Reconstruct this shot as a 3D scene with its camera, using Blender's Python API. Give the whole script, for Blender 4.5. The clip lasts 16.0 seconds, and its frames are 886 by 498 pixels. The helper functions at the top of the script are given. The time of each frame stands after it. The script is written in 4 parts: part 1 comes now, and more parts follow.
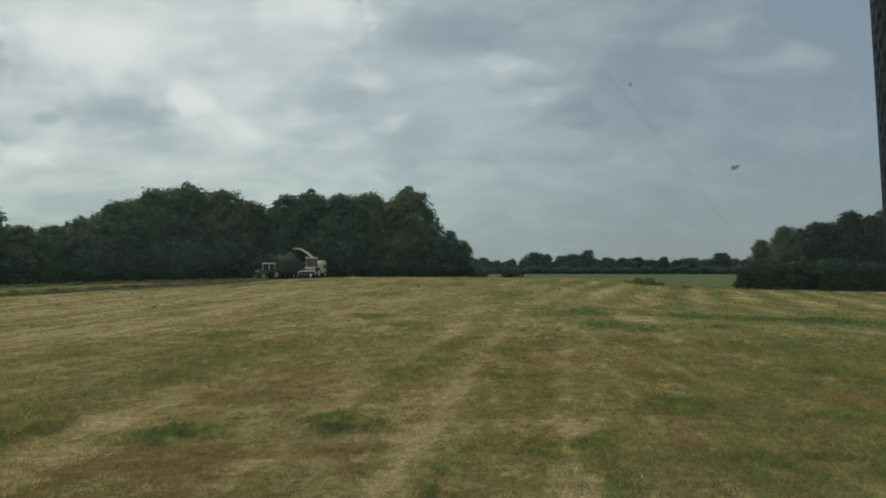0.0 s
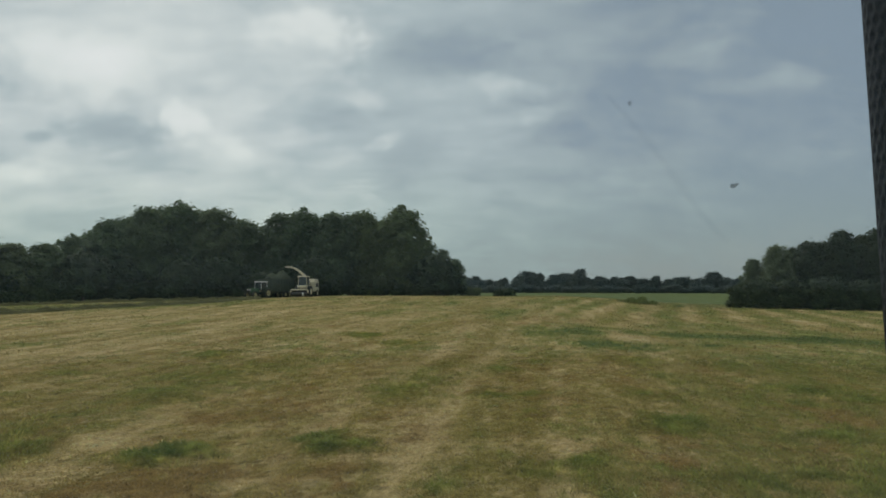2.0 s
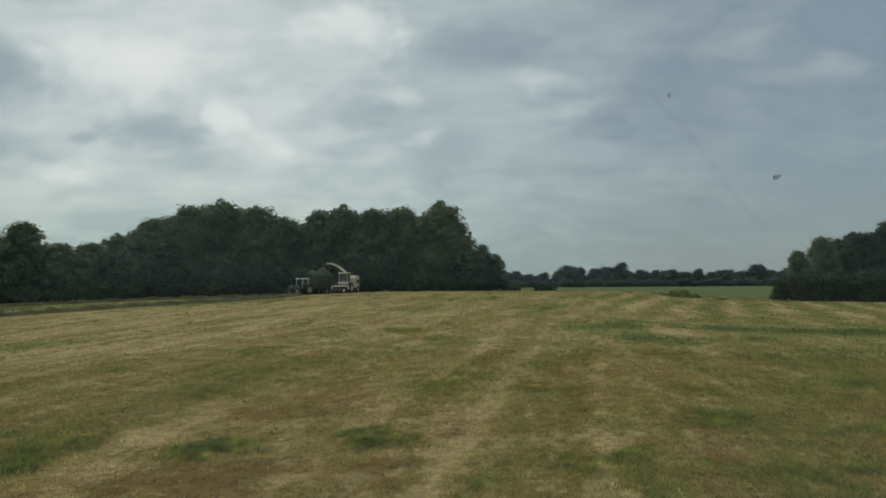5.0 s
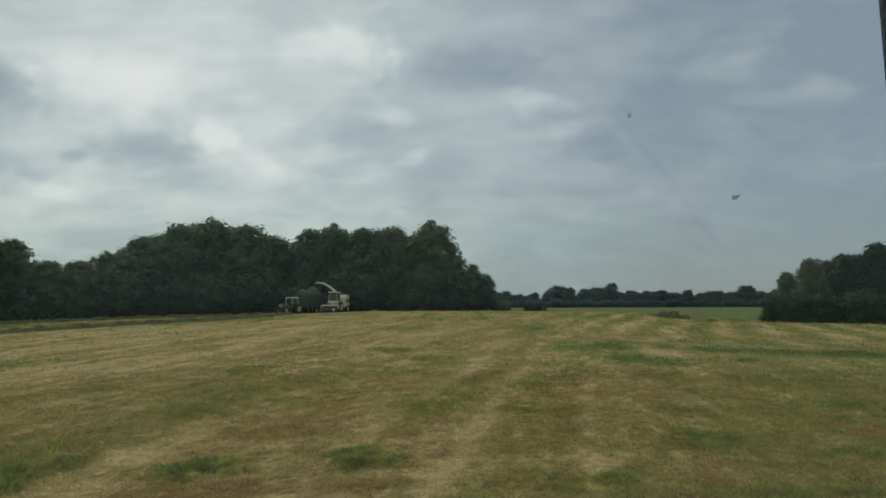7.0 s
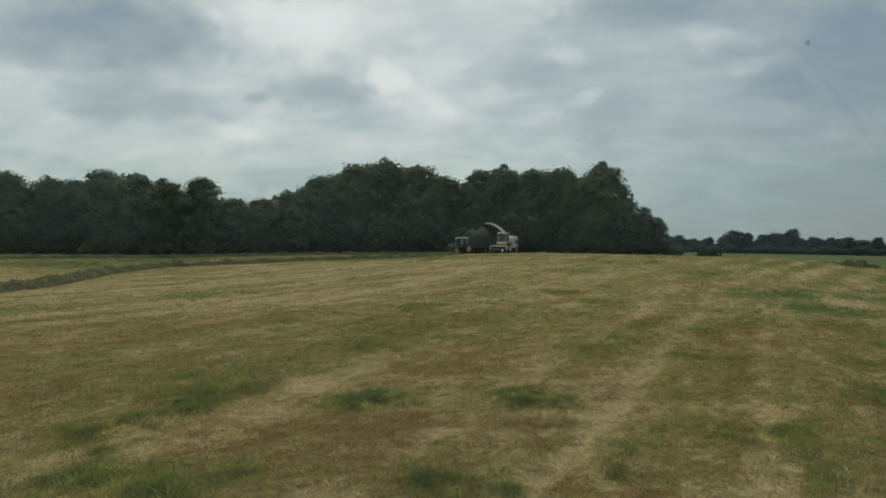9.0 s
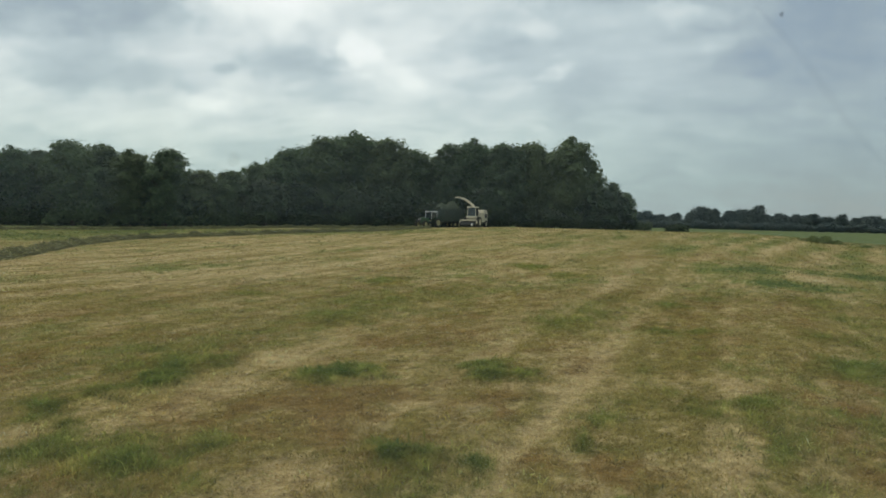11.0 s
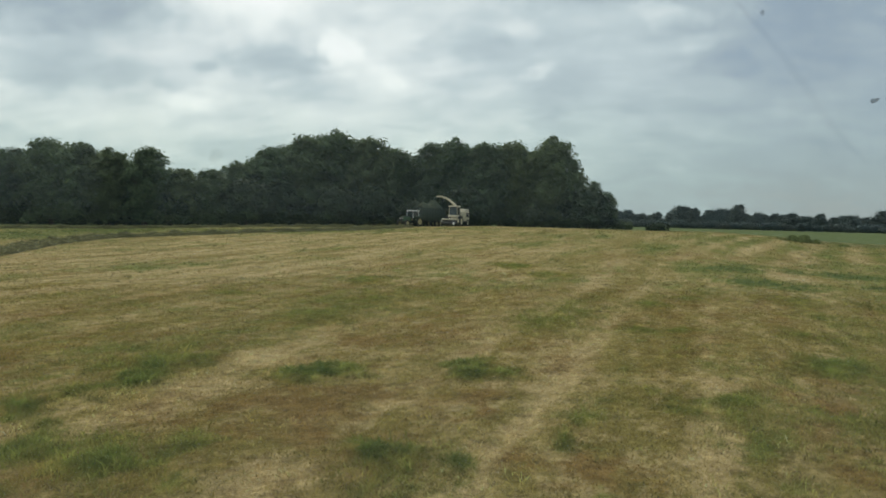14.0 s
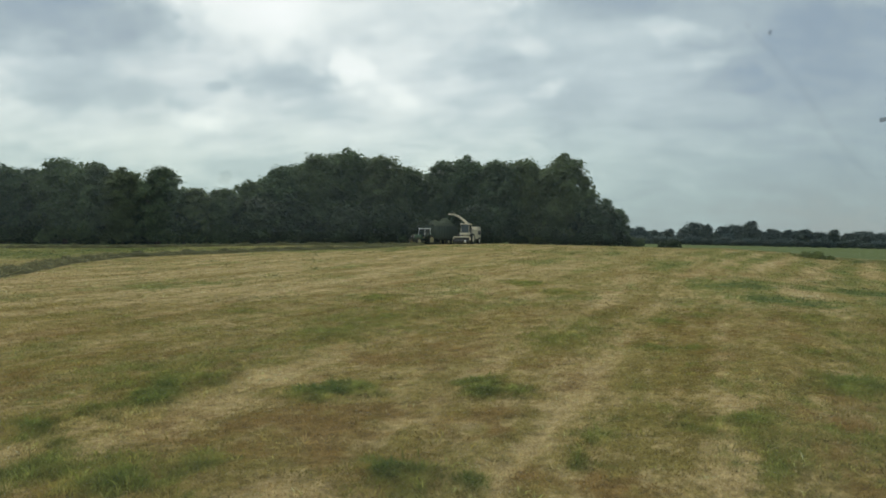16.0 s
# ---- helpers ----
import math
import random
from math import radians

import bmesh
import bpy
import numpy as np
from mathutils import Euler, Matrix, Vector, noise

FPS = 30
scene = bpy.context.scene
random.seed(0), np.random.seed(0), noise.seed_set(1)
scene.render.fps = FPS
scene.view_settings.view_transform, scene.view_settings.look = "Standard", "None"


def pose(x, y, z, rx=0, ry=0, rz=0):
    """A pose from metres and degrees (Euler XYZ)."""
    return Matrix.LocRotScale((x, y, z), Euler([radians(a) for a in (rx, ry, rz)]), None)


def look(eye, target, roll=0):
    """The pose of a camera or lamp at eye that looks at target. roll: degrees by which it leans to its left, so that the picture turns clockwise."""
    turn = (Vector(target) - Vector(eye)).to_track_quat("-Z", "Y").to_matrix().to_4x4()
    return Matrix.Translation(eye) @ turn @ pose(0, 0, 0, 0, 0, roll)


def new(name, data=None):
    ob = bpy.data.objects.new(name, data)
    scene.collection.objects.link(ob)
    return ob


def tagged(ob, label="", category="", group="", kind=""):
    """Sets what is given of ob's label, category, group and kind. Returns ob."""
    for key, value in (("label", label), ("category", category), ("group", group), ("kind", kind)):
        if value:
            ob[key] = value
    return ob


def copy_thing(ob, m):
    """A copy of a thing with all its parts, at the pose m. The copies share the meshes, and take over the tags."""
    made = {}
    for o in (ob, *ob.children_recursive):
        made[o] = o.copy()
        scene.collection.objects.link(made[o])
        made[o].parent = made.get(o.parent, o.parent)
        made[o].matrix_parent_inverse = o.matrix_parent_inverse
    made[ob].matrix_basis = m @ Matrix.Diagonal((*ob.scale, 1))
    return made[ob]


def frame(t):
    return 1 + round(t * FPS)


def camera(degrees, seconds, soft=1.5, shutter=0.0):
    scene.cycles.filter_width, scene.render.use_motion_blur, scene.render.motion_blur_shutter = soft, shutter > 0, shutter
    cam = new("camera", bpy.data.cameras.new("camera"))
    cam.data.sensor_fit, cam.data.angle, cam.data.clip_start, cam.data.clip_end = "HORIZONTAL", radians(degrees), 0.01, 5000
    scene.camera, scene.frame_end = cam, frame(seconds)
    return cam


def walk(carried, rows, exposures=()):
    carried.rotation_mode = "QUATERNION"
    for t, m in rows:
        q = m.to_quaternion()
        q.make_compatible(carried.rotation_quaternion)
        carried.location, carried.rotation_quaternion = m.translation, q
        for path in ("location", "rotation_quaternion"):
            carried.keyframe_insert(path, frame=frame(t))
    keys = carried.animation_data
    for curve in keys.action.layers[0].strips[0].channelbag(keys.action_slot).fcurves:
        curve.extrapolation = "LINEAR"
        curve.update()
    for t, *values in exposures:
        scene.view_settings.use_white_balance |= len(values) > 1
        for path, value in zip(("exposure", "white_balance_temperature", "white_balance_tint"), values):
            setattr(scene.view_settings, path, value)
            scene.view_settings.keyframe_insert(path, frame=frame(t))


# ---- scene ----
cam = camera(50.37, 16.0, soft=1.65)
EYE = 2.7  # height of the eye above the ground, sitting in a tractor cab
# seconds, sideways, up (small sway of the carried camera in the cab), yaw, pitch, roll
PATH = [
    (0.0, 0.0000, 0.0000, 0.000, 1.271, 0.000),
    (0.5, -0.0054, -0.0024, -0.605, 1.332, -0.116),
    (1.0, -0.0039, -0.0011, -0.831, 1.779, -0.144),
    (1.5, -0.0036, -0.0002, -0.806, 2.200, -0.135),
    (2.0, -0.0036, -0.0006, -0.457, 2.409, -0.072),
    (2.5, -0.0033, -0.0011, 0.133, 2.610, -0.130),
    (3.0, -0.0027, -0.0002, 0.481, 2.316, -0.006),
    (3.5, -0.0021, -0.0002, 1.535, 2.007, 0.213),
    (6.0, -0.0038, -0.0010, 2.103, 2.575, 0.377),
    (6.5, 0.0051, -0.0066, 1.911, 3.099, -0.103),
    (7.0, 0.0110, -0.0012, 1.384, 3.327, 0.189),
    (7.1, 0.0112, -0.0021, 1.470, 3.280, 0.148),
    (7.2, 0.0114, -0.0030, 1.580, 3.000, 0.108),
    (7.3, 0.0117, -0.0039, 1.660, 2.500, 0.067),
    (7.4, 0.0119, -0.0048, 2.140, 1.950, 0.027),
    (7.5, 0.0121, -0.0057, 2.420, 1.289, -0.014),
    (7.6, 0.0123, -0.0069, 2.400, 0.920, -0.077),
    (7.7, 0.0125, -0.0081, 3.020, 0.880, -0.139),
    (7.8, 0.0126, -0.0094, 5.260, 0.860, -0.202),
    (7.9, 0.0128, -0.0106, 6.670, 0.700, -0.264),
    (8.0, 0.0130, -0.0118, 6.881, 0.601, -0.327),
    (8.1, 0.0133, -0.0111, 6.250, 0.580, -0.335),
    (8.2, 0.0136, -0.0104, 5.880, 0.380, -0.344),
    (8.4, 0.0141, -0.0091, 6.930, -0.050, -0.361),
    (8.5, 0.0144, -0.0084, 8.361, 0.035, -0.369),
    (8.6, 0.0147, -0.0077, 9.500, 0.400, -0.494),
    (8.7, 0.0150, -0.0070, 10.100, 0.550, -0.619),
    (8.8, 0.0152, -0.0064, 10.700, 0.450, -0.743),
    (9.0, 0.0158, -0.0050, 11.607, -0.311, -0.993),
    (9.2, 0.0156, -0.0052, 11.950, -1.200, -1.135),
    (9.5, 0.0152, -0.0056, 11.841, -1.926, -1.349),
    (9.7, 0.0150, -0.0058, 11.450, -1.930, -1.367),
    (12.0, 0.0124, -0.0085, 9.356, -1.818, -1.580),
    (12.5, 0.0118, -0.0091, 9.218, -1.736, -1.625),
    (13.0, 0.0127, -0.0098, 9.108, -1.802, -1.599),
    (13.5, 0.0130, -0.0091, 8.690, -2.073, -1.448),
    (14.0, 0.0132, -0.0086, 8.641, -1.893, -1.445),
    (14.5, 0.0135, -0.0079, 8.748, -1.411, -1.300),
    (15.0, 0.0139, -0.0076, 8.926, -1.230, -1.181),
    (15.5, 0.0142, -0.0073, 9.178, -1.033, -1.166),
    (16.0, 0.0146, -0.0070, 9.355, -0.828, -1.174),
]
walk(cam, [(t, pose(x, 0, EYE + z, 90 + p, r, y)) for t, x, z, y, p, r in PATH], exposures=[(0, -0.06), (9, -0.05), (10.2, 0.26), (16, 0.31)])

# ---------------------------------------------------------------- light
SUN_AZ, SUN_EL = 18.0, 46.0


def heading(az, el=0.0):
    """Unit vector; az in degrees to the left of straight ahead, el upwards."""
    a, e = radians(az), radians(el)
    return Vector((-math.sin(a) * math.cos(e), math.cos(a) * math.cos(e), math.sin(e)))


sun = new("sun", bpy.data.lights.new("sun", "SUN"))
sun.data.energy, sun.data.angle, sun.data.color = 0.6, radians(24), (1.0, 0.95, 0.86)
sun.matrix_world = look(heading(SUN_AZ, SUN_EL) * 60, (0, 0, 0))

world = bpy.data.worlds.new("overcast_sky")
scene.world = world
world.use_nodes = True


class Net:
    """Small helper to write node trees as arithmetic."""

    def __init__(self, tree):
        self.tree = tree
        tree.nodes.clear()

    def node(self, kind):
        return self.tree.nodes.new(kind)

    def put(self, socket, value):
        if isinstance(value, bpy.types.NodeSocket):
            self.tree.links.new(value, socket)
        elif value is not None:
            socket.default_value = value

    def m(self, op, a, b=None, c=None, clamp=False):
        n = self.node("ShaderNodeMath")
        n.operation, n.use_clamp = op, clamp
        for s, v in zip(n.inputs, (a, b, c)):
            self.put(s, v)
        return n.outputs[0]

    def noise(self, vector, scale, detail=4.0, rough=0.55, distort=0.0, out=0):
        n = self.node("ShaderNodeTexNoise")
        self.put(n.inputs["Vector"], vector)
        n.inputs["Scale"].default_value, n.inputs["Detail"].default_value = scale, detail
        n.inputs["Roughness"].default_value, n.inputs["Distortion"].default_value = rough, distort
        return n.outputs[out]

    def xyz(self, x, y, z):
        n = self.node("ShaderNodeCombineXYZ")
        for s, v in zip(n.inputs, (x, y, z)):
            self.put(s, v)
        return n.outputs[0]

    def split(self, v):
        n = self.node("ShaderNodeSeparateXYZ")
        self.put(n.inputs[0], v)
        return n.outputs

    def mix(self, f, a, b, blend="MIX"):
        n = self.node("ShaderNodeMix")
        n.data_type, n.blend_type = "RGBA", blend
        self.put(n.inputs[0], f)
        self.put(n.inputs[6], (*a, 1) if isinstance(a, tuple) and len(a) == 3 else a)
        self.put(n.inputs[7], (*b, 1) if isinstance(b, tuple) and len(b) == 3 else b)
        return n.outputs[2]

    def ramp(self, f, stops):
        n = self.node("ShaderNodeValToRGB")
        self.put(n.inputs[0], f)
        while len(n.color_ramp.elements) < len(stops):
            n.color_ramp.elements.new(0.5)
        for e, (p, c) in zip(n.color_ramp.elements, stops):
            e.position, e.color = p, (*c, 1) if isinstance(c, tuple) else (c, c, c, 1)
        return n.outputs[0]

    def range(self, v, a, b, c=0.0, d=1.0, smooth=True):
        n = self.node("ShaderNodeMapRange")
        n.interpolation_type = "SMOOTHSTEP" if smooth else "LINEAR"
        for s, x in zip(n.inputs, (v, a, b, c, d)):
            self.put(s, x)
        return n.outputs[0]


def attribute(n, key):
    a = n.node("ShaderNodeAttribute")
    a.attribute_name = key
    return a.outputs


net = Net(world.node_tree)
way = net.node("ShaderNodeTexCoord").outputs["Generated"]
wx, wy, wz = net.split(way)
warp = net.node("ShaderNodeVectorMath")
warp.operation = "SCALE"
net.put(warp.inputs[0], net.noise(way, 15.0, 8.0, 0.62, out=1))
warp.inputs["Scale"].default_value = 1.0
nx, ny, nz = net.split(warp.outputs[0])
# azimuth to the left and elevation in degrees, both ruffled by noise
az = net.m("ADD", net.m("MULTIPLY", net.m("ARCTAN2", net.m("MULTIPLY", wx, -1.0), wy), 57.2958), net.m("MULTIPLY", net.m("SUBTRACT", nx, 0.5), 8.5))
el = net.m("ADD", net.m("MULTIPLY", net.m("ARCSINE", wz), 57.2958), net.m("MULTIPLY", net.m("SUBTRACT", ny, 0.5), 3.4))
# cloud deck seen in perspective
deep = net.m("ADD", net.m("MAXIMUM", wz, 0.0), 0.40)
deck = net.xyz(net.m("DIVIDE", wx, deep), net.m("DIVIDE", wy, deep), 0.0)
big = net.noise(deck, 4.6, 5.0, 0.48, 0.35)
small = net.noise(net.xyz(net.m("MULTIPLY", net.m("DIVIDE", wx, deep), 0.62), net.m("DIVIDE", wy, deep), net.m("MULTIPLY", wz, 1.5)), 16.0, 6.0, 0.56, 0.3)
tone = net.m("ADD", net.m("MULTIPLY", net.m("SUBTRACT", big, 0.5), 0.20), net.m("MULTIPLY", net.m("SUBTRACT", small, 0.5), 0.20))
tone = net.m("ADD", tone, 0.50)
# brighter towards the hidden sun and the zenith, duller to the side away from it
tone = net.m("ADD", tone, net.range(az, -28.0, 18.0, -0.205, 0.065))
tone = net.m("ADD", tone, net.range(el, 16.0, 60.0, 0.0, 0.36))
sun_side = net.m("ADD", net.m("MULTIPLY", wx, -math.sin(radians(SUN_AZ))), net.m("MULTIPLY", wy, math.cos(radians(SUN_AZ))))
tone = net.m("ADD", tone, net.range(sun_side, -0.7, 0.5, -0.20, 0.0))
tone = net.m("ADD", tone, net.range(el, 0.0, 6.0, -0.07, 0.0))
# single clouds: azimuth, elevation, half width, half height, brightness
for a, e, sa, se, k in [
    (31.5, 11.5, 6.5, 2.4, -0.23), (30.7, 7.8, 5.0, 1.3, -0.10), (21.0, 12.5, 4.4, 1.8, 0.14), (15.4, 9.8, 1.5, 0.9, 0.12), (19.2, 9.1, 3.0, 1.0, -0.10),
    (24.0, 6.8, 3.0, 0.8, 0.08), (12.7, 8.6, 2.2, 1.6, 0.07), (7.6, 10.6, 3.0, 1.2, -0.05), (0.4, 14.0, 6.0, 1.6, -0.12),
    (2.6, 9.0, 1.6, 0.7, 0.08), (-4.5, 12.0, 3.0, 0.7, 0.09), (-6.2, 10.4, 2.0, 0.6, 0.09), (-8.2, 9.0, 2.7, 0.8, -0.08), (-11.0, 12.2, 2.5, 1.0, -0.05),
    (-19.7, 11.7, 2.8, 0.8, 0.06), (-14.6, 13.6, 2.0, 1.0, 0.07), (-22.7, 14.6, 4.0, 2.0, -0.09), (8.0, 15.5, 3.0, 1.4, 0.12), (14.0, 13.5, 11.0, 3.5, 0.05), (4.5, 11.3, 1.4, 0.7, 0.06),
]:
    da = net.m("DIVIDE", net.m("SUBTRACT", az, a), sa)
    de = net.m("DIVIDE", net.m("SUBTRACT", el, e), se)
    d2 = net.m("ADD", net.m("MULTIPLY", da, da), net.m("MULTIPLY", de, de))
    d2 = net.m("MULTIPLY", d2, net.m("ADD", d2, 0.4))
    tone = net.m("ADD", tone, net.m("MULTIPLY", net.m("EXPONENT", net.m("MULTIPLY", d2, -1.0)), k))
# one small dark lens of cloud
az1 = net.m("MULTIPLY", net.m("ARCTAN2", net.m("MULTIPLY", wx, -1.0), wy), 57.2958)
el1 = net.m("MULTIPLY", net.m("ARCSINE", wz), 57.2958)
da = net.m("DIVIDE", net.m("SUBTRACT", net.m("ADD", net.m("MULTIPLY", az1, 0.8), net.m("MULTIPLY", az, 0.2)), 22.9), 0.85)
de = net.m("DIVIDE", net.m("SUBTRACT", net.m("ADD", net.m("MULTIPLY", el1, 0.8), net.m("MULTIPLY", el, 0.2)), 8.5), 0.32)
d2 = net.m("ADD", net.m("MULTIPLY", da, da), net.m("MULTIPLY", de, de))
tone = net.m("ADD", tone, net.m("MULTIPLY", net.m("EXPONENT", net.m("MULTIPLY", net.m("MULTIPLY", d2, d2), -1.0)), -0.09))
tint = net.ramp(tone, [(0.30, (0.222, 0.288, 0.338)), (0.50, (0.435, 0.518, 0.538)), (0.66, (0.72, 0.775, 0.755)), (1.0, (1.0, 1.0, 1.0))])
tint = net.mix(net.range(el, 1.0, 10.0, 0.75, 0.0), tint, net.mix(1.0, tint, (0.92, 0.985, 0.89), "MULTIPLY"))
sky = net.node("ShaderNodeTexSky")
sky.sky_type, sky.sun_disc, sky.sun_elevation, sky.sun_rotation = "NISHITA", False, radians(SUN_EL), radians(-SUN_AZ)
clear = net.mix(1.0, sky.outputs[0], (0.10, 0.10, 0.10), "MULTIPLY")
cover = net.range(tone, 0.25, 0.42, 0.86, 0.97)
back = net.node("ShaderNodeBackground")
net.put(back.inputs[0], net.mix(cover, clear, tint))
back.inputs[1].default_value = 1.0
net.put(net.node("ShaderNodeOutputWorld").inputs[0], back.outputs[0])


# ---------------------------------------------------------------- materials
def material(name, colour, rough=0.7, metal=0.0, spread=0.25, scale=6.0, bump=0.0, fine=40.0, wear=None, spec=0.5):
    """Plain paint, rubber, bark and the like: tone varied at two scales, fine relief, optional wear colour."""
    mat = bpy.data.materials.new(name)
    mat.use_nodes = True
    n = Net(mat.node_tree)
    co = n.node("ShaderNodeTexCoord").outputs["Object"]
    coarse, grain = n.noise(co, scale, 5), n.noise(co, fine, 3)
    lo, hi = (tuple(c * (1 - spread) for c in colour), tuple(min(1, c * (1 + spread)) for c in colour))
    col = n.mix(n.m("ADD", n.m("MULTIPLY", coarse, 0.7), n.m("MULTIPLY", grain, 0.3)), lo, hi)
    if wear:
        col = n.mix(n.range(n.noise(co, scale * 2.3, 6, 0.65), 0.55, 0.72), col, wear)
    b = n.node("ShaderNodeBsdfPrincipled")
    n.put(b.inputs["Base Color"], col)
    n.put(b.inputs["Roughness"], n.range(coarse, 0.2, 0.8, max(0.02, rough - 0.1), min(1, rough + 0.1)))
    b.inputs["Metallic"].default_value = metal
    b.inputs["Specular IOR Level"].default_value = spec
    if bump:
        bp = n.node("ShaderNodeBump")
        bp.inputs["Strength"].default_value = bump
        n.put(bp.inputs["Height"], n.m("ADD", coarse, n.m("MULTIPLY", grain, 0.5)))
        n.put(b.inputs["Normal"], bp.outputs[0])
    n.put(n.node("ShaderNodeOutputMaterial").inputs[0], b.outputs[0])
    return mat


def glassy(name, veil, colour=(0.8, 0.8, 0.8), gloss=True):
    """A thin pane or film: lets the view through, with a share of dust and a sheen."""
    mat = bpy.data.materials.new(name)
    mat.use_nodes = True
    n = Net(mat.node_tree)
    clear_, dust = n.node("ShaderNodeBsdfTransparent"), n.node("ShaderNodeBsdfDiffuse")
    dust.inputs[0].default_value = (*colour, 1)
    mix1 = n.node("ShaderNodeMixShader")
    co = n.node("ShaderNodeTexCoord").outputs["Object"]
    n.put(mix1.inputs[0], n.m("MULTIPLY", n.noise(co, 5.0, 5), veil * 2))
    n.put(mix1.inputs[1], clear_.outputs[0])
    n.put(mix1.inputs[2], dust.outputs[0])
    last = mix1
    if gloss:
        shine, fres = n.node("ShaderNodeBsdfGlossy"), n.node("ShaderNodeFresnel")
        shine.inputs["Roughness"].default_value = 0.03
        fres.inputs[0].default_value = 1.25
        last = n.node("ShaderNodeMixShader")
        n.put(last.inputs[0], fres.outputs[0])
        n.put(last.inputs[1], mix1.outputs[0])
        n.put(last.inputs[2], shine.outputs[0])
    n.put(n.node("ShaderNodeOutputMaterial").inputs[0], last.outputs[0])
    return mat


def leaf_material(name, dark, light, through_=0.35):
    mat = bpy.data.materials.new(name)
    mat.use_nodes = True
    n = Net(mat.node_tree)
    geo = n.node("ShaderNodeNewGeometry")
    info = n.node("ShaderNodeObjectInfo")
    f = n.m("ADD", n.m("MULTIPLY", geo.outputs["Random Per Island"], 0.42), n.m("MULTIPLY", n.noise(geo.outputs["Position"], 0.16, 4), 0.68))
    col = n.mix(n.range(f, 0.2, 0.9), dark, light)
    col = n.mix(n.m("MULTIPLY", info.outputs["Random"], 0.5), col, tuple(c * k for c, k in zip(light, (1.15, 0.95, 0.8))))
    b = n.node("ShaderNodeBsdfPrincipled")
    n.put(b.inputs["Base Color"], col)
    b.inputs["Roughness"].default_value = 0.6
    b.inputs["Specular IOR Level"].default_value = 0.12
    tr = n.node("ShaderNodeBsdfTranslucent")
    n.put(tr.inputs[0], col)
    mx = n.node("ShaderNodeMixShader")
    mx.inputs[0].default_value = through_
    n.put(mx.inputs[1], b.outputs[0])
    n.put(mx.inputs[2], tr.outputs[0])
    n.put(n.node("ShaderNodeOutputMaterial").inputs[0], mx.outputs[0])
    return mat


STRAW, OLIVE, BROWN, GREEN, DEEP = (0.500, 0.382, 0.178), (0.252, 0.204, 0.058), (0.232, 0.146, 0.045), (0.178, 0.196, 0.044), (0.072, 0.110, 0.025)
MOW = -7.0  # heading of the mown lines
MX, MY = math.sin(radians(-MOW)), math.cos(radians(-MOW))


def field_colour(n, co, growth, dry, brown):
    """Colour of mown grass from its growth, dryness and bareness; mown lines run along MOW."""
    x, y, _ = n.split(co)
    s = n.m("SUBTRACT", n.m("MULTIPLY", x, MY), n.m("MULTIPLY", y, MX))
    l = n.m("ADD", n.m("MULTIPLY", x, MX), n.m("MULTIPLY", y, MY))
    lines = n.noise(n.xyz(s, n.m("MULTIPLY", l, 0.10), 0.0), 0.9, 4, 0.6)
    swath = n.noise(n.xyz(s, n.m("MULTIPLY", l, 0.05), 3.0), 0.28, 3, 0.5)
    blot = n.m("ADD", n.m("MULTIPLY", n.noise(co, 0.35, 5, 0.6), 0.6), n.m("MULTIPLY", n.noise(n.xyz(s, n.m("MULTIPLY", l, 0.4), 7.0), 1.6, 4, 0.65), 0.4))
    fine = n.noise(n.xyz(s, n.m("MULTIPLY", l, 0.45), 0.0), 9.0, 5, 0.7)

    def streak(lift, scale, along):
        return n.noise(n.xyz(s, n.m("MULTIPLY", l, along), lift), scale, 4, 0.65, 0.4)

    def vary(base, *terms):
        for tex, k in terms:
            base = n.m("ADD", base, n.range(tex, 0.32, 0.68, -k, k, False))
        return base

    g = vary(growth, (blot, 0.22), (swath, 0.18), (streak(21.0, 2.3, 0.45), 0.28), (streak(23.0, 6.0, 0.6), 0.22))
    d = vary(dry, (lines, 0.40), (streak(25.0, 3.0, 0.35), 0.38), (fine, 0.30))
    r = vary(brown, (streak(11.0, 0.9, 0.3), 0.28), (streak(27.0, 3.5, 0.5), 0.25))
    col = n.mix(n.range(d, -0.2, 0.9), OLIVE, STRAW)
    col = n.mix(n.range(r, 0.1, 0.8, 0.0, 0.85), col, BROWN)
    col = n.mix(n.range(g, 0.15, 0.75, 0.0, 0.9), col, GREEN)
    col = n.mix(n.range(g, 0.75, 1.5, 0.0, 0.9), col, DEEP)
    fibre = n.noise(n.xyz(n.m("MULTIPLY", s, 1.6), l, 5.0), 26.0, 4, 0.7, 0.8)
    clump = n.noise(co, 3.2, 5, 0.65)
    knot = n.noise(n.xyz(s, n.m("MULTIPLY", l, 0.6), 9.0), 9.5, 3, 0.6, 0.6)
    shade = n.m("ADD", n.range(fibre, 0.25, 0.75, 0.58, 1.38, False), n.range(clump, 0.30, 0.70, -0.30, 0.30, False))
    shade = n.m("ADD", shade, n.range(knot, 0.30, 0.70, -0.32, 0.30, False))
    col = n.mix(1.0, col, n.xyz(shade, shade, shade), "MULTIPLY")
    return col, n.m("ADD", fine, fibre)


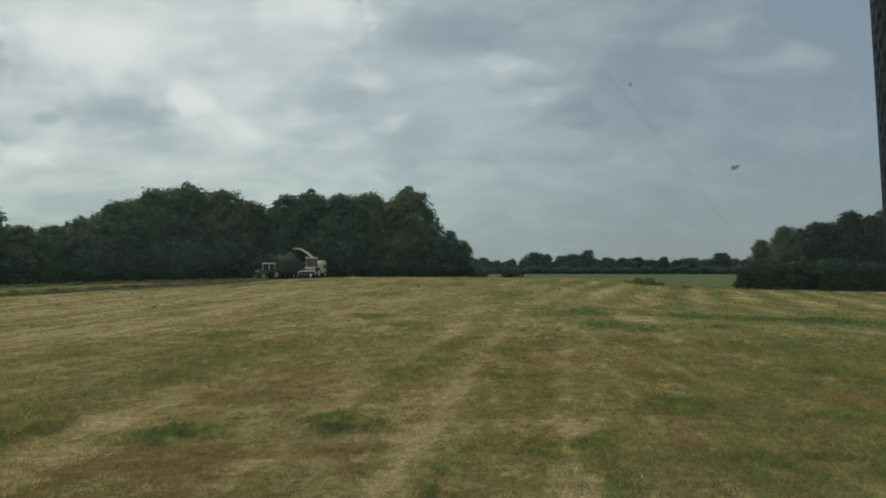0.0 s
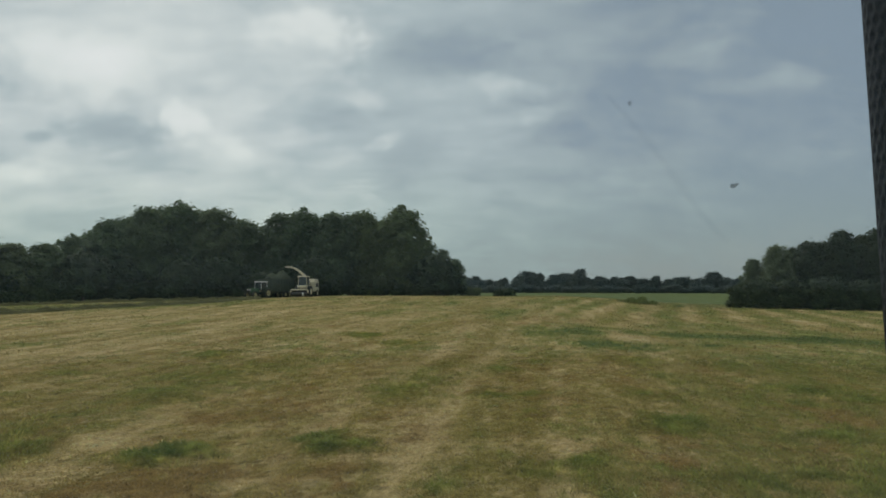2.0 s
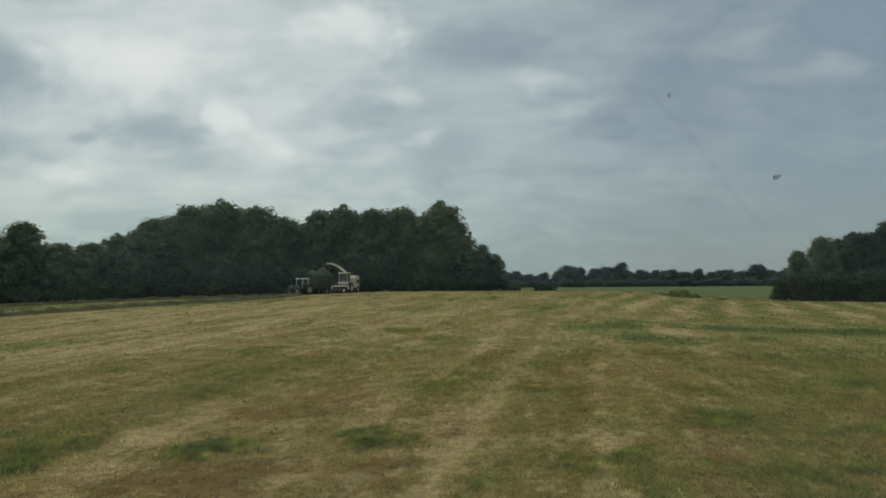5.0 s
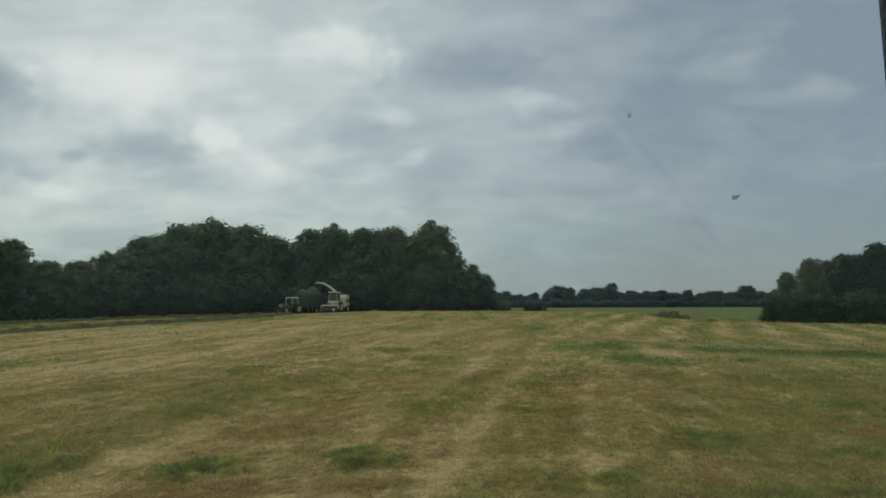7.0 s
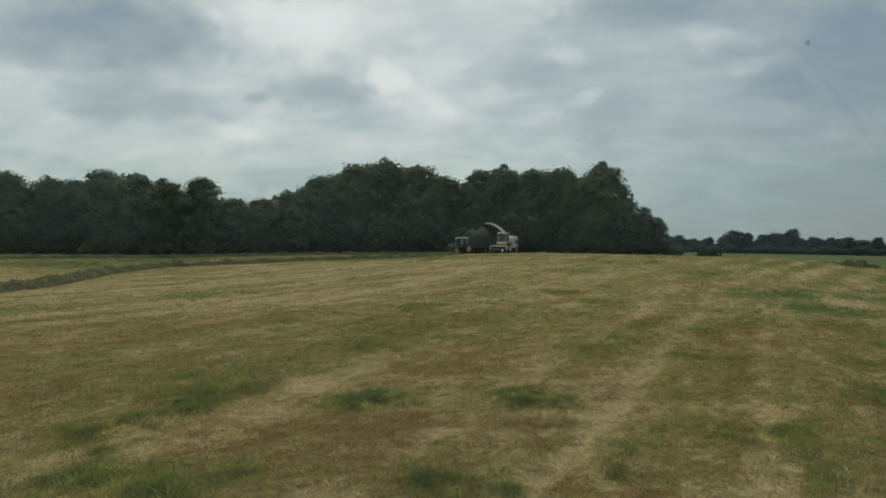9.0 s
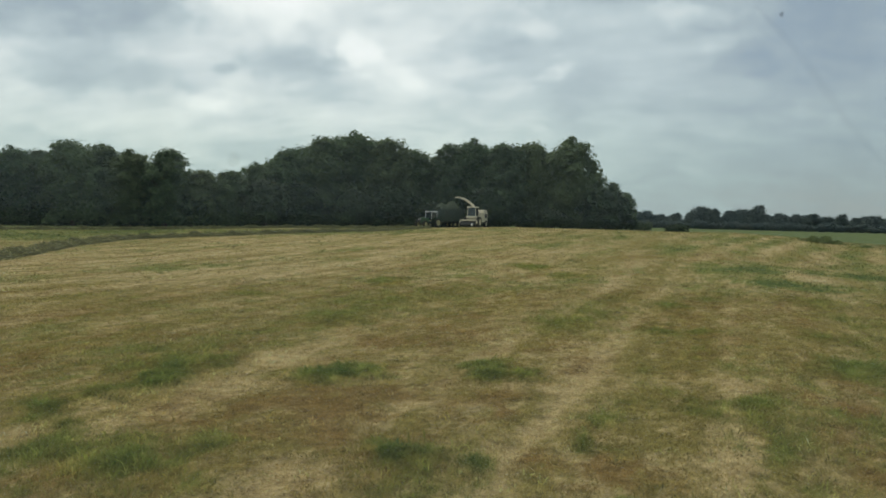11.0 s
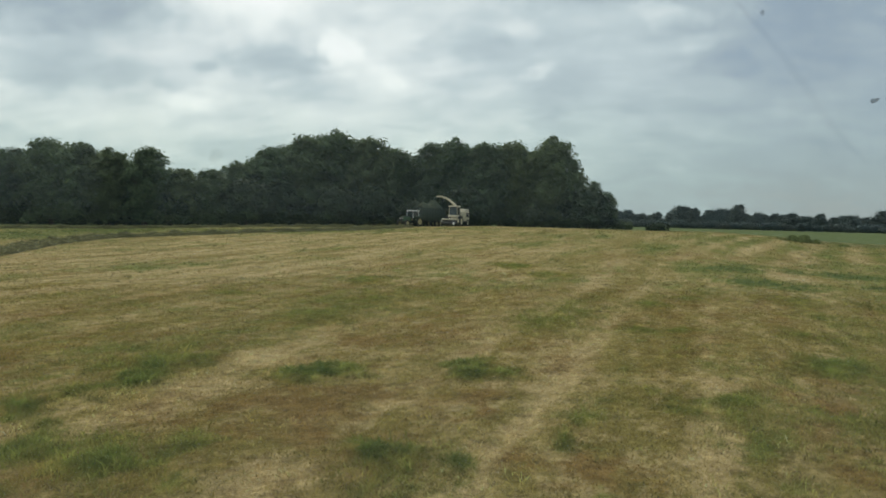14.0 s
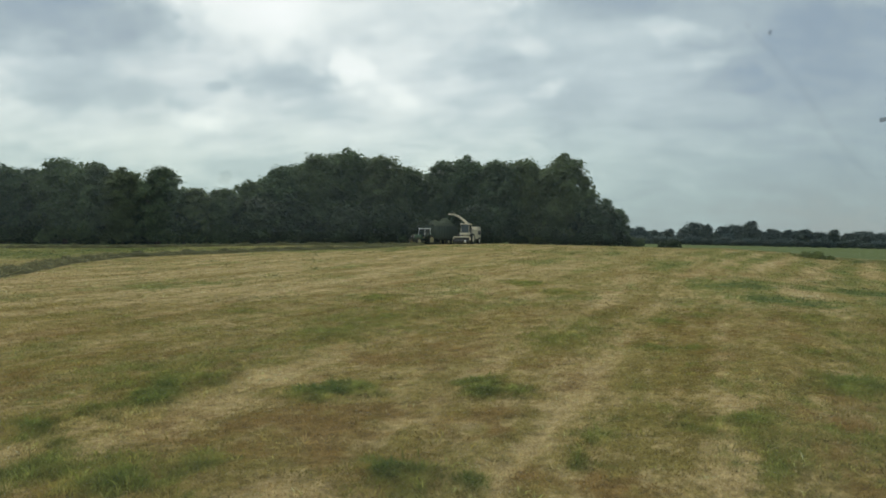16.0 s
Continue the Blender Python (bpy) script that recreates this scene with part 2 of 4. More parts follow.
mat_field = bpy.data.materials.new("mown_grass")
mat_field.use_nodes = True
n = Net(mat_field.node_tree)
pos = n.node("ShaderNodeNewGeometry").outputs["Position"]
at_ = [attribute(n, k)["Fac"] for k in ("growth", "dry", "brown", "meadow")]
col, fine = field_colour(n, pos, *at_[:3])
col = n.mix(at_[3], col, n.mix(n.noise(pos, 0.05, 5), (0.085, 0.120, 0.042), (0.14, 0.165, 0.06)))
b = n.node("ShaderNodeBsdfPrincipled")
n.put(b.inputs["Base Color"], col)
b.inputs["Roughness"].default_value = 0.9
b.inputs["Specular IOR Level"].default_value = 0.04
bp = n.node("ShaderNodeBump")
bp.inputs["Strength"].default_value, bp.inputs["Distance"].default_value = 0.8, 0.05
n.put(bp.inputs["Height"], n.m("ADD", fine, n.noise(pos, 3.0, 5)))
n.put(b.inputs["Normal"], bp.outputs[0])
n.put(n.node("ShaderNodeOutputMaterial").inputs[0], b.outputs[0])

mat_blade = bpy.data.materials.new("grass_blades")
mat_blade.use_nodes = True
n = Net(mat_blade.node_tree)
tone_ = attribute(n, "tone")["Color"]
rnd = n.node("ShaderNodeNewGeometry").outputs["Random Per Island"]
b = n.node("ShaderNodeBsdfPrincipled")
n.put(b.inputs["Base Color"], n.mix(n.m("MULTIPLY", rnd, 0.30), tone_, n.mix(rnd, (0.47, 0.38, 0.20), (0.12, 0.130, 0.035))))
b.inputs["Roughness"].default_value = 0.8
b.inputs["Specular IOR Level"].default_value = 0.1
tr = n.node("ShaderNodeBsdfTranslucent")
n.put(tr.inputs[0], tone_)
mx = n.node("ShaderNodeMixShader")
mx.inputs[0].default_value = 0.45
n.put(mx.inputs[1], b.outputs[0])
n.put(mx.inputs[2], tr.outputs[0])
n.put(n.node("ShaderNodeOutputMaterial").inputs[0], mx.outputs[0])

mat_leaf = leaf_material("oak_leaves", (0.052, 0.088, 0.048), (0.165, 0.232, 0.118))
mat_leaf_pale = leaf_material("willow_leaves", (0.062, 0.100, 0.060), (0.172, 0.235, 0.130))
# darker leaf colour for the trees and bushes on the right
mat_leaf_dark = leaf_material("dark_leaves", (0.018, 0.034, 0.019), (0.056, 0.086, 0.040), 0.2)
# pale bluish leaf colour with the haze of distance painted in
mat_leaf_hazed = leaf_material("hazed_leaves", (0.062, 0.098, 0.098), (0.092, 0.132, 0.122), 0.3)
# leaf colour darkened to stand for the shade inside the wood
mat_under = leaf_material("shaded_leaves", (0.020, 0.038, 0.022), (0.058, 0.088, 0.044), 0.2)
mat_bark = material("bark", (0.10, 0.078, 0.055), 0.9, bump=0.6, scale=3, fine=20)
mat_cream = material("cream_paint", (0.68, 0.61, 0.44), 0.45, spread=0.12, scale=2, wear=(0.40, 0.34, 0.22))
mat_black = material("black_plastic", (0.009, 0.010, 0.016), 0.55, spread=0.3, bump=0.15, fine=200, spec=0.14)
# near-black painted into the guard's dimples for the darkness inside holes
mat_hole = material("hole_shade_black", (0.006, 0.006, 0.008), 0.9, fine=300)
mat_rubber = material("tyre_rubber", (0.028, 0.027, 0.026), 0.85, spread=0.3, wear=(0.11, 0.09, 0.06), bump=0.2)
mat_dark = material("dark_steel", (0.05, 0.05, 0.05), 0.6, 0.6, wear=(0.12, 0.09, 0.06))
mat_green = material("green_paint", (0.045, 0.11, 0.05), 0.4, spread=0.15, wear=(0.10, 0.11, 0.07))
mat_trailer = material("faded_green_paint", (0.042, 0.062, 0.042), 0.6, spread=0.2, wear=(0.13, 0.12, 0.08))
mat_yellow = material("yellow_rim_paint", (0.42, 0.36, 0.19), 0.5, spread=0.15, wear=(0.35, 0.27, 0.12))
mat_white = material("white_paint", (0.75, 0.75, 0.72), 0.5, spread=0.08)
mat_headlight = material("headlight_glass", (0.75, 0.75, 0.72), 0.15, spread=0.05)
mat_cabglass = material("tinted_cab_glass", (0.03, 0.04, 0.042), 0.08, spread=0.1, spec=0.7)
mat_hay = material("chopped_grass", (0.066, 0.080, 0.044), 0.95, spread=0.4, scale=3, bump=0.8, fine=14)
mat_pane = glassy("dusty_window_glass", 0.028, (0.62, 0.76, 0.84))
mat_speck = glassy("dried_insect", 0.33, (0.10, 0.11, 0.10), False)
mat_faint = glassy("dust_fleck", 0.16, (0.16, 0.17, 0.16), False)
mat_smear = glassy("smear_on_glass", 0.030, (0.16, 0.16, 0.15), False)
mat_drop = glassy("dried_water_drop", 0.03, (0.75, 0.77, 0.80), False)

# ---------------------------------------------------------------- ground
CREST_AZ = [-40, -25, -20, -17, -14, -10.7, -7.4, -4, 0, 6, 13, 19, 25, 28, 34, 45]
CREST_EL = [-1.3, -1.28, -1.19, -1.15, -1.0, -0.64, -0.45, -0.48, -0.45, -0.45, -0.69, -0.80, -1.0, -1.1, -1.2, -1.25]
CREST_R = [110, 112, 115, 118, 125, 140, 150, 158, 162, 162, 158, 150, 145, 142, 136, 130]


# regrown green tufts: place, half width across and along the line of sight from the gate, strength
TUFTS = [
    (-4.3, 15.2, 0.80, 1.1, 1.0), (-4.0, 15.4, 0.37, 0.8, 0.7), (-4.6, 14.6, 0.55, 0.54, 0.6), (-1.8, 16.0, 0.5, 1.2, 1.3), (-1.2, 15.5, 0.47, 0.6, 0.7), (-7.0, 15.3, 0.66, 1.2, 0.65),
    (-6.8, 16.5, 0.59, 1.0, 0.5), (-7.0, 14.1, 0.36, 0.5, 0.65), (-7.2, 12.8, 0.4, 0.4, 0.9), (-7.4, 11.8, 0.32, 0.5, 1.0), (-6.7, 10.8, 0.29, 0.4, 0.9), (-5.1, 8.8, 0.24, 0.37, 1.0),
    (-4.9, 9.2, 0.31, 0.32, 0.6), (-4.5, 10.1, 0.4, 0.45, 0.6), (-2.1, 10.1, 0.52, 0.68, 0.65), (-1.3, 10.0, 0.21, 0.5, 1.0), (-0.2, 11.6, 0.17, 0.58, 1.0), (0.0, 12.6, 0.3, 0.6, 0.9), (-2.4, 10.3, 0.28, 0.52, 0.5),
]
# thinner regrowth between the wheel tracks and on the open field
REGROWN = [
    (1.3, 14.4, 0.52, 0.56, 0.6), (1.6, 13.7, 0.41, 0.49, 0.5), (2.2, 14.3, 0.35, 0.53, 0.5), (2.4, 13.4, 0.49, 0.43, 0.6), (4.6, 18.3, 0.56, 0.93, 1.0), (2.2, 19.7, 0.71, 1.4, 0.4),
    (1.4, 23.7, 0.36, 0.86, 0.7), (2.0, 29.2, 0.44, 2.1, 0.6), (-0.9, 23.9, 0.86, 2.4, 0.35), (-8.7, 37.3, 0.69, 2.3, 0.6), (-6.1, 28.8, 1.06, 2.4, 0.45), (-6.6, 23.0, 1.0, 1.7, 0.4),
    (-3.5, 48.4, 0.87, 2.4, 0.5), (-1.6, 42.7, 0.9, 1.9, 0.5), (-11.3, 29.7, 0.76, 0.93, 0.5), (-6.2, 9.7, 0.41, 0.57, 0.6), (-7.4, 11.4, 0.33, 0.78, 0.5), (-5.4, 9.4, 1.0, 0.8, 0.4), (-2.2, 10.0, 0.8, 0.9, 0.35), (-7.2, 14.0, 0.7, 2.4, 0.4),
]
SIDE = [
    (2.5, 23.2, 0.45, 1.0, 0.7), (5.3, 23.2, 0.6, 1.0, 0.6), (9.8, 24.8, 0.96, 1.2, 0.5), (7.4, 17.3, 0.45, 0.76, 0.5), (5.6, 13.5, 0.79, 0.71, 0.6), (4.2, 13.2, 0.5, 0.98, 0.4), (10.0, 22.6, 0.89, 1.2, 0.5), (6.8, 33.6, 1.2, 1.5, 0.4),
]


def bump_noise(x, y):
    """Cheap smooth unevenness built of a few crossed waves."""
    return (np.sin(x * 1.9 + 1.3 * np.sin(y * 0.7)) * np.sin(y * 1.3 + 1.7 * np.sin(x * 0.5)) + 0.6 * np.sin(x * 4.3 + y * 2.1) * np.sin(y * 3.7 - x * 1.2)) * 0.5


def terrain(x, y):
    x, y = np.asarray(x, float), np.asarray(y, float)
    r = np.hypot(x, y)
    a = np.degrees(np.arctan2(-x, y))
    away = np.clip((np.abs(a) - 40) / 60, 0, 1)
    rc = np.interp(a, CREST_AZ, CREST_R)
    top = (EYE + rc * np.tan(np.radians(np.interp(a, CREST_AZ, CREST_EL)))) * (1 - away)
    u = np.clip(r / rc, 0, 1)
    v = np.clip((r - rc) / 110, 0, 1)
    z = top * (3 * u * u - 2 * u ** 3)
    z = z + (0.6 - top) * (3 * v * v - 2 * v ** 3) - 1.6 * np.sin(np.pi * np.clip((r - rc) / 300, 0, 1)) ** 2
    s = x * MY - y * MX
    near = np.clip(1.2 - r / 90, 0, 1)
    z = z + near * (0.022 * bump_noise(x, y) + 0.03 * np.sin(s * 1.05 + 0.4 * np.sin(y * 0.21)))
    for px, py, ra, rb, k in TUFTS:
        z = z + 0.03 * k * np.exp(-(((x - px) / (ra + 0.1)) ** 2 + ((y - py) / (rb + 0.1)) ** 2))
    for track in (-2.25, -4.3):
        z = z - near * 0.045 * np.exp(-((s - track) / 0.28) ** 2)
    return z


def ground_z(x, y):
    return float(terrain(x, y))


def fractal(x, y, seed=0, octaves=3):
    """Smooth lattice noise from -1 to 1 in a few octaves."""
    total, amp = np.zeros_like(x), 1.0
    for o in range(octaves):
        xs, ys = x * 2 ** o + 17.3 * seed + 91.7 * o, y * 2 ** o + 5.1 * seed + 37.9 * o
        xi, yi = np.floor(xs), np.floor(ys)
        u, v = xs - xi, ys - yi
        u, v = u * u * (3 - 2 * u), v * v * (3 - 2 * v)

        def cell(i, j):
            q = np.sin((xi + i) * 127.1 + (yi + j) * 311.7) * 43758.5453
            return (q - np.floor(q)) * 2 - 1

        total += amp * ((cell(0, 0) * (1 - u) + cell(1, 0) * u) * (1 - v) + (cell(0, 1) * (1 - u) + cell(1, 1) * u) * v)
        amp *= 0.55
    return total / 1.6


def patches(x, y, rows):
    out = np.zeros_like(x)
    x, y = x + 0.22 * fractal(x * 1.6, y * 1.2, 1) + 0.008 * y * fractal(x * 0.3, y * 0.2, 5), y + 0.45 * fractal(x * 1.1, y * 0.9, 2) + 0.02 * y * fractal(x * 0.2, y * 0.1, 6)
    rag = 0.9 + 1.0 * fractal(x * 3.2, y * 2.2, 4)
    for px, py, ra, rb, k in rows:
        dx, dy = x - px, y - py
        r = math.hypot(px, py)
        s, l = (dx * py - dy * px) / r, (dx * px + dy * py) / r
        q = (s / ra) ** 2 + (l / rb) ** 2
        out += k * np.exp(-0.75 * q) * rag
    return out


BANDS = [
    (7.2, 52.0, 1.5, 3.9, 0.9), (7.6, 41.9, 1.3, 2.3, 1.1), (9.1, 41.0, 1.3, 1.9, 1.0), (12.2, 42.3, 0.7, 1.6, 0.8), (13.9, 34.6, 2.7, 3.6, 0.5),
    (-19.6, 44.4, 1.8, 2.7, 0.5), (-21.3, 40.9, 1.4, 1.6, 0.5), (-55.9, 85.3, 7.0, 14.0, 1.2), (-61.8, 112.0, 9.0, 14.0, 1.1), (-82.0, 100.0, 12.0, 16.0, 1.0), (-42.0, 118.0, 10.0, 14.0, 1.0), (-24.0, 130.0, 8.0, 9.0, 0.7), (-4.0, 108.0, 8.0, 7.0, 0.5), (4.0, 78.0, 5.0, 9.0, 0.3),
]
BARE = [
    (-4.8, 12.7, 0.89, 0.67, 0.6), (-5.4, 11.6, 0.61, 0.49, 0.7), (-3.6, 12.1, 0.61, 0.7, 0.7), (-3.6, 13.4, 0.5, 0.38, 0.6), (-3.9, 10.8, 0.83, 0.49, 0.6), (-1.6, 12.5, 0.41, 1.2, 0.8), (-1.3, 13.5, 0.32, 0.67, 0.6),
    (0.1, 10.3, 0.62, 0.62, 0.9), (-0.7, 10.7, 0.19, 0.64, 0.7), (0.8, 10.7, 0.32, 0.56, 0.8), (-0.9, 19.0, 0.85, 1.7, 0.55), (-4.8, 20.2, 0.75, 0.94, 0.5), (-9.6, 15.2, 0.86, 1.4, 0.45), (-9.5, 18.9, 1.3, 1.2, 0.35),
    (-3.0, 21.2, 0.77, 1.9, 0.4), (3.2, 15.4, 0.38, 0.44, 0.6), (3.7, 14.5, 0.54, 0.42, 0.4), (5.8, 16.3, 1.25, 1.0, 0.6), (8.2, 19.5, 1.8, 1.6, 0.5), (1.2, 11.9, 0.5, 0.38, 0.5),
]
PALE = [
    (-3.1, 9.1, 0.29, 0.42, 1.4), (-2.6, 13.0, 0.3, 0.74, 1.0), (-5.3, 16.5, 0.52, 0.7, 1.1), (-6.0, 16.6, 0.48, 0.66, 0.8), (-2.1, 17.9, 0.49, 0.79, 1.0), (-1.6, 14.6, 0.53, 0.25, 1.2), (-2.6, 14.5, 0.35, 0.27, 0.8), (-0.5, 11.8, 0.2, 0.91, 0.8),
    (-0.3, 15.2, 0.35, 0.77, 0.8), (1.5, 10.8, 0.36, 1.15, 0.9), (1.7, 12.4, 0.3, 0.97, 0.7), (1.3, 16.5, 0.5, 0.75, 0.9), (2.6, 16.0, 0.58, 0.53, 0.6), (-2.1, 20.4, 0.49, 0.73, 0.7), (3.4, 16.7, 0.61, 0.51, 0.6), (2.3, 15.7, 0.57, 0.65, 0.6), (0.0, 16.7, 0.6, 1.1, 0.6),
]


STRIP_X, STRIP_Y = 0.862, -0.507


def field_state(x, y):
    """growth, dryness, bareness of the mown grass"""
    s = x * MY - y * MX
    r = np.hypot(x, y)
    growth = 0.72 * patches(x, y, TUFTS + REGROWN + SIDE) + patches(x, y, BANDS) - 0.35 * patches(x, y, BARE + PALE) + 0.26 * np.clip((x - 2) / 22, -0.15, 1) + 0.17 + 0.40 * fractal(s * 0.4, y * 0.08, 8) + 0.26 * fractal(s * 1.2, y * 0.5, 9) + 0.42 * fractal(s * 3.4, y * 1.6, 12)
    dry = 0.38 * patches(x, y, PALE) + 0.08 + 0.48 * fractal(s * 0.9, y * 0.07, 3) + 0.48 * fractal(s * 2.8, y * 0.9, 13) + 0.30 * fractal(s * 6.5, y * 2.4, 14)
    far = np.clip((r - 20) / 25, 0, 1)
    growth = growth + far * (0.42 * fractal(x * 0.6, y * 0.22, 30) + 0.30 * fractal(x * 1.5, y * 0.45, 31)) - 0.05 * far
    dry = dry + 0.14 * np.clip(-x / 10, 0, 1) + far * (0.10 + 0.35 * fractal(x * 0.8, y * 0.3, 32))
    # mown strips running over the brow on one side, raked lines on the other
    a = np.degrees(np.arctan2(-x, y))
    strip = np.cos((x * 0.970 - y * 0.242 + 0.8 * fractal(x * 0.05, y * 0.05, 33)) * 1.6) * np.clip((r - 50) / 20, 0, 1) * np.clip((-a - 5) / 4, 0, 1)
    growth, dry = growth + 0.26 * strip, dry - 0.34 * strip
    # an unmown green strip
    across = (x - 13.1) * STRIP_Y - (y - 51.0) * STRIP_X + 0.5 * fractal(x * 0.4, y * 0.4, 35)
    growth = growth + 1.05 * np.exp(-(np.abs(across) / 3.1) ** 2.6) * np.clip((x - 9.5 + 2 * fractal(x * 0.5, y * 0.5, 36)) / 3, 0, 1)
    for line in (-13.5, -19.8, -26.2, -33.0):
        dry = dry + 0.5 * np.exp(-((x - line + 0.5 * fractal(x * 0.1, y * 0.1, 34)) / 0.45) ** 2) * np.clip((r - 18) / 8, 0, 1)
    for track in (-2.3, -4.3, 0.17):
        dry = dry + 0.55 * np.exp(-((s - track) / 0.24) ** 2) * np.clip((70 - r) / 40, 0, 1)
    return growth, dry, 0.75 * patches(x, y, BARE) + 0.17 + 0.36 * fractal(s * 0.5, y * 0.08, 10) + 0.36 * fractal(s * 2.2, y * 0.9, 15) - 0.10 * np.clip((r - 40) / 60, 0, 1)


def mesh_from(name, verts, faces, mat, smooth=False):
    me = bpy.data.meshes.new(name)
    me.from_pydata(verts if isinstance(verts, list) else verts.tolist(), [], faces if isinstance(faces, list) else faces.tolist())
    me.materials.append(mat)
    if smooth:
        me.shade_smooth()
    return me


azs = np.radians(np.concatenate([np.arange(-34, 44, 0.16), np.arange(44, 326, 3.0)]))
rads = np.concatenate([np.linspace(0.4, 6, 6), np.geomspace(7, 60, 240), np.geomspace(61, 260, 80), np.geomspace(270, 4600, 30)])
A, Rr = np.meshgrid(azs, rads)
gx, gy = -np.sin(A) * Rr, np.cos(A) * Rr
gz = terrain(gx, gy)
na, nr = len(azs), len(rads)
idx = np.arange(na * nr).reshape(nr, na)
nxt = np.roll(idx, -1, axis=1)
quads = np.stack([idx[:-1], idx[1:], nxt[1:], nxt[:-1]], -1).reshape(-1, 4)
gv = np.stack([gx, gy, gz], -1).reshape(-1, 3)
gv = np.vstack([gv, [[0, 0, 0]]])
fan = [(na * nr, int(idx[0, i]), int(nxt[0, i])) for i in range(na)]
ground_me = mesh_from("ground", gv.tolist(), quads.tolist() + fan, mat_field, True)
fx, fy = gv[:, 0], gv[:, 1]
fr, fa = np.hypot(fx, fy), np.degrees(np.arctan2(-fx, fy))
state = field_state(fx, fy)
edge = np.interp(fa, CREST_AZ, CREST_R) + 4 + 3 * np.sin(fa * 1.7)
for key, vals in zip(("growth", "dry", "brown", "meadow"), (*state, np.clip((fr - edge) / 6, 0, 1))):
    ground_me.attributes.new(key, "FLOAT", "POINT").data.foreach_set("value", vals.astype(np.float32))
ground = tagged(new("ground", ground_me), "mown hay field with straw, brown and green lines", "field", kind="structure")


# ---------------------------------------------------------------- grass
rng = np.random.default_rng(7)


def blades(name, x, y, height, width, colours, label, category, lift=0.0, lean=2.6, seat=0.01):
    """Thin bent blades standing on the ground: one triangle pair each."""
    k = len(x)
    tip = rng.uniform(0, 2 * np.pi, k)
    turn = tip + np.pi / 2 + rng.normal(0, 0.35, k)
    colours = np.clip(colours * 1.35, 0, 0.8)
    z = terrain(x, y) - seat + lift
    h = height * rng.uniform(0.5, 1.2, k)
    w = width * rng.uniform(0.6, 1.3, k)
    bend = h * lean * rng.uniform(0.2, 1.2, k)
    base = np.stack([x, y, z], -1)
    side = np.stack([np.cos(turn), np.sin(turn), np.zeros(k)], -1) * w[:, None] / 2
    mid = base + np.stack([np.cos(tip) * bend * 0.35, np.sin(tip) * bend * 0.35, h * 0.65], -1)
    end = base + np.stack([np.cos(tip) * bend, np.sin(tip) * bend, h], -1)
    v = np.stack([base, mid + side, end, mid - side], 1).reshape(-1, 3)
    f = np.arange(k * 4)
    me = bpy.data.meshes.new(name)
    me.vertices.add(len(v))
    me.vertices.foreach_set("co", v.astype(np.float32).ravel())
    me.loops.add(k * 4)
    me.loops.foreach_set("vertex_index", f.astype(np.int32).ravel())
    me.polygons.add(k)
    me.polygons.foreach_set("loop_start", (np.arange(k) * 4).astype(np.int32))
    me.update(calc_edges=True)
    me.materials.append(mat_blade)
    c = np.repeat(np.hstack([colours, np.ones((k, 1))]), 4, axis=0).astype(np.float32)
    me.attributes.new("tone", "FLOAT_COLOR", "POINT").data.foreach_set("color", c.ravel())
    return tagged(new(name, me), label, category, kind="stuff")


def blade_colours(x, y):
    g, d, br = field_state(x, y)
    s = x * MY - y * MX
    g = g + 0.25 * bump_noise(x * 0.6, y * 0.35) + rng.normal(0, 0.15, len(x))
    d = d + 0.3 * np.sin(s * 2.1 + 0.5 * np.sin(y * 0.3)) + rng.normal(0, 0.2, len(x))
    br = br + 0.2 * bump_noise(x * 1.1 + 4, y * 0.5) + rng.normal(0, 0.12, len(x))

    def blend(base, col, f):
        f = np.clip(f, 0, 1)[:, None]
        return base * (1 - f) + np.array(col) * f

    c = blend(np.tile(OLIVE, (len(x), 1)), STRAW, d)
    c = blend(c, BROWN, br * 1.1)
    c = blend(c, GREEN, g * 1.2)
    return blend(c, DEEP, (g - 0.8) * 1.2), g


def scatter(count, r0, r1, a0=-31.0, a1=41.0, even=1.0):
    r = (r0 ** even + (r1 ** even - r0 ** even) * rng.random(count)) ** (1 / even)
    a = np.radians(rng.uniform(a0, a1, count))
    return -np.sin(a) * r, np.cos(a) * r


def clumps(count, each, spread, r0, r1, even):
    """Blades gathered in clumps; also a brightness and a height shared by the blades of one clump."""
    cx, cy = scatter(count, r0, r1, even=even)
    wide = spread * rng.uniform(0.5, 1.6, count) * (1 + np.hypot(cx, cy) / 60)
    who = np.repeat(np.arange(count), each)
    x, y = cx[who] + rng.normal(0, 1, len(who)) * wide[who], cy[who] + rng.normal(0, 1, len(who)) * wide[who] * 1.3
    return x, y, np.exp(rng.normal(0, 0.30, count))[who], np.exp(rng.normal(0, 0.35, count))[who]


bx, by, bright, tall = clumps(15000, 11, 0.07, 7.6, 36.0, 1.2)
bc, bg = blade_colours(bx, by)
blades("grass_clumps", bx, by, (0.04 + 0.06 * np.clip(bg, 0, 1.2)) * tall, 0.008 + 0.0005 * np.hypot(bx, by), np.clip(bc * bright[:, None], 0, 0.5), "uneven clumps of mown grass standing in the stubble", "grass", lean=1.6)
bx, by, bright, tall = clumps(6500, 7, 0.16, 32.0, 150.0, 1.0)
bc, bg = blade_colours(bx, by)
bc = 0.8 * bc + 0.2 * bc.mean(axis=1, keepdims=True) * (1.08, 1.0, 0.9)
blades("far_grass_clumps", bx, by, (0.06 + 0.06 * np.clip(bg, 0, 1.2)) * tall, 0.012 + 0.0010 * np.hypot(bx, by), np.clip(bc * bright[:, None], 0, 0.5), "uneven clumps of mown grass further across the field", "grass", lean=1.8)
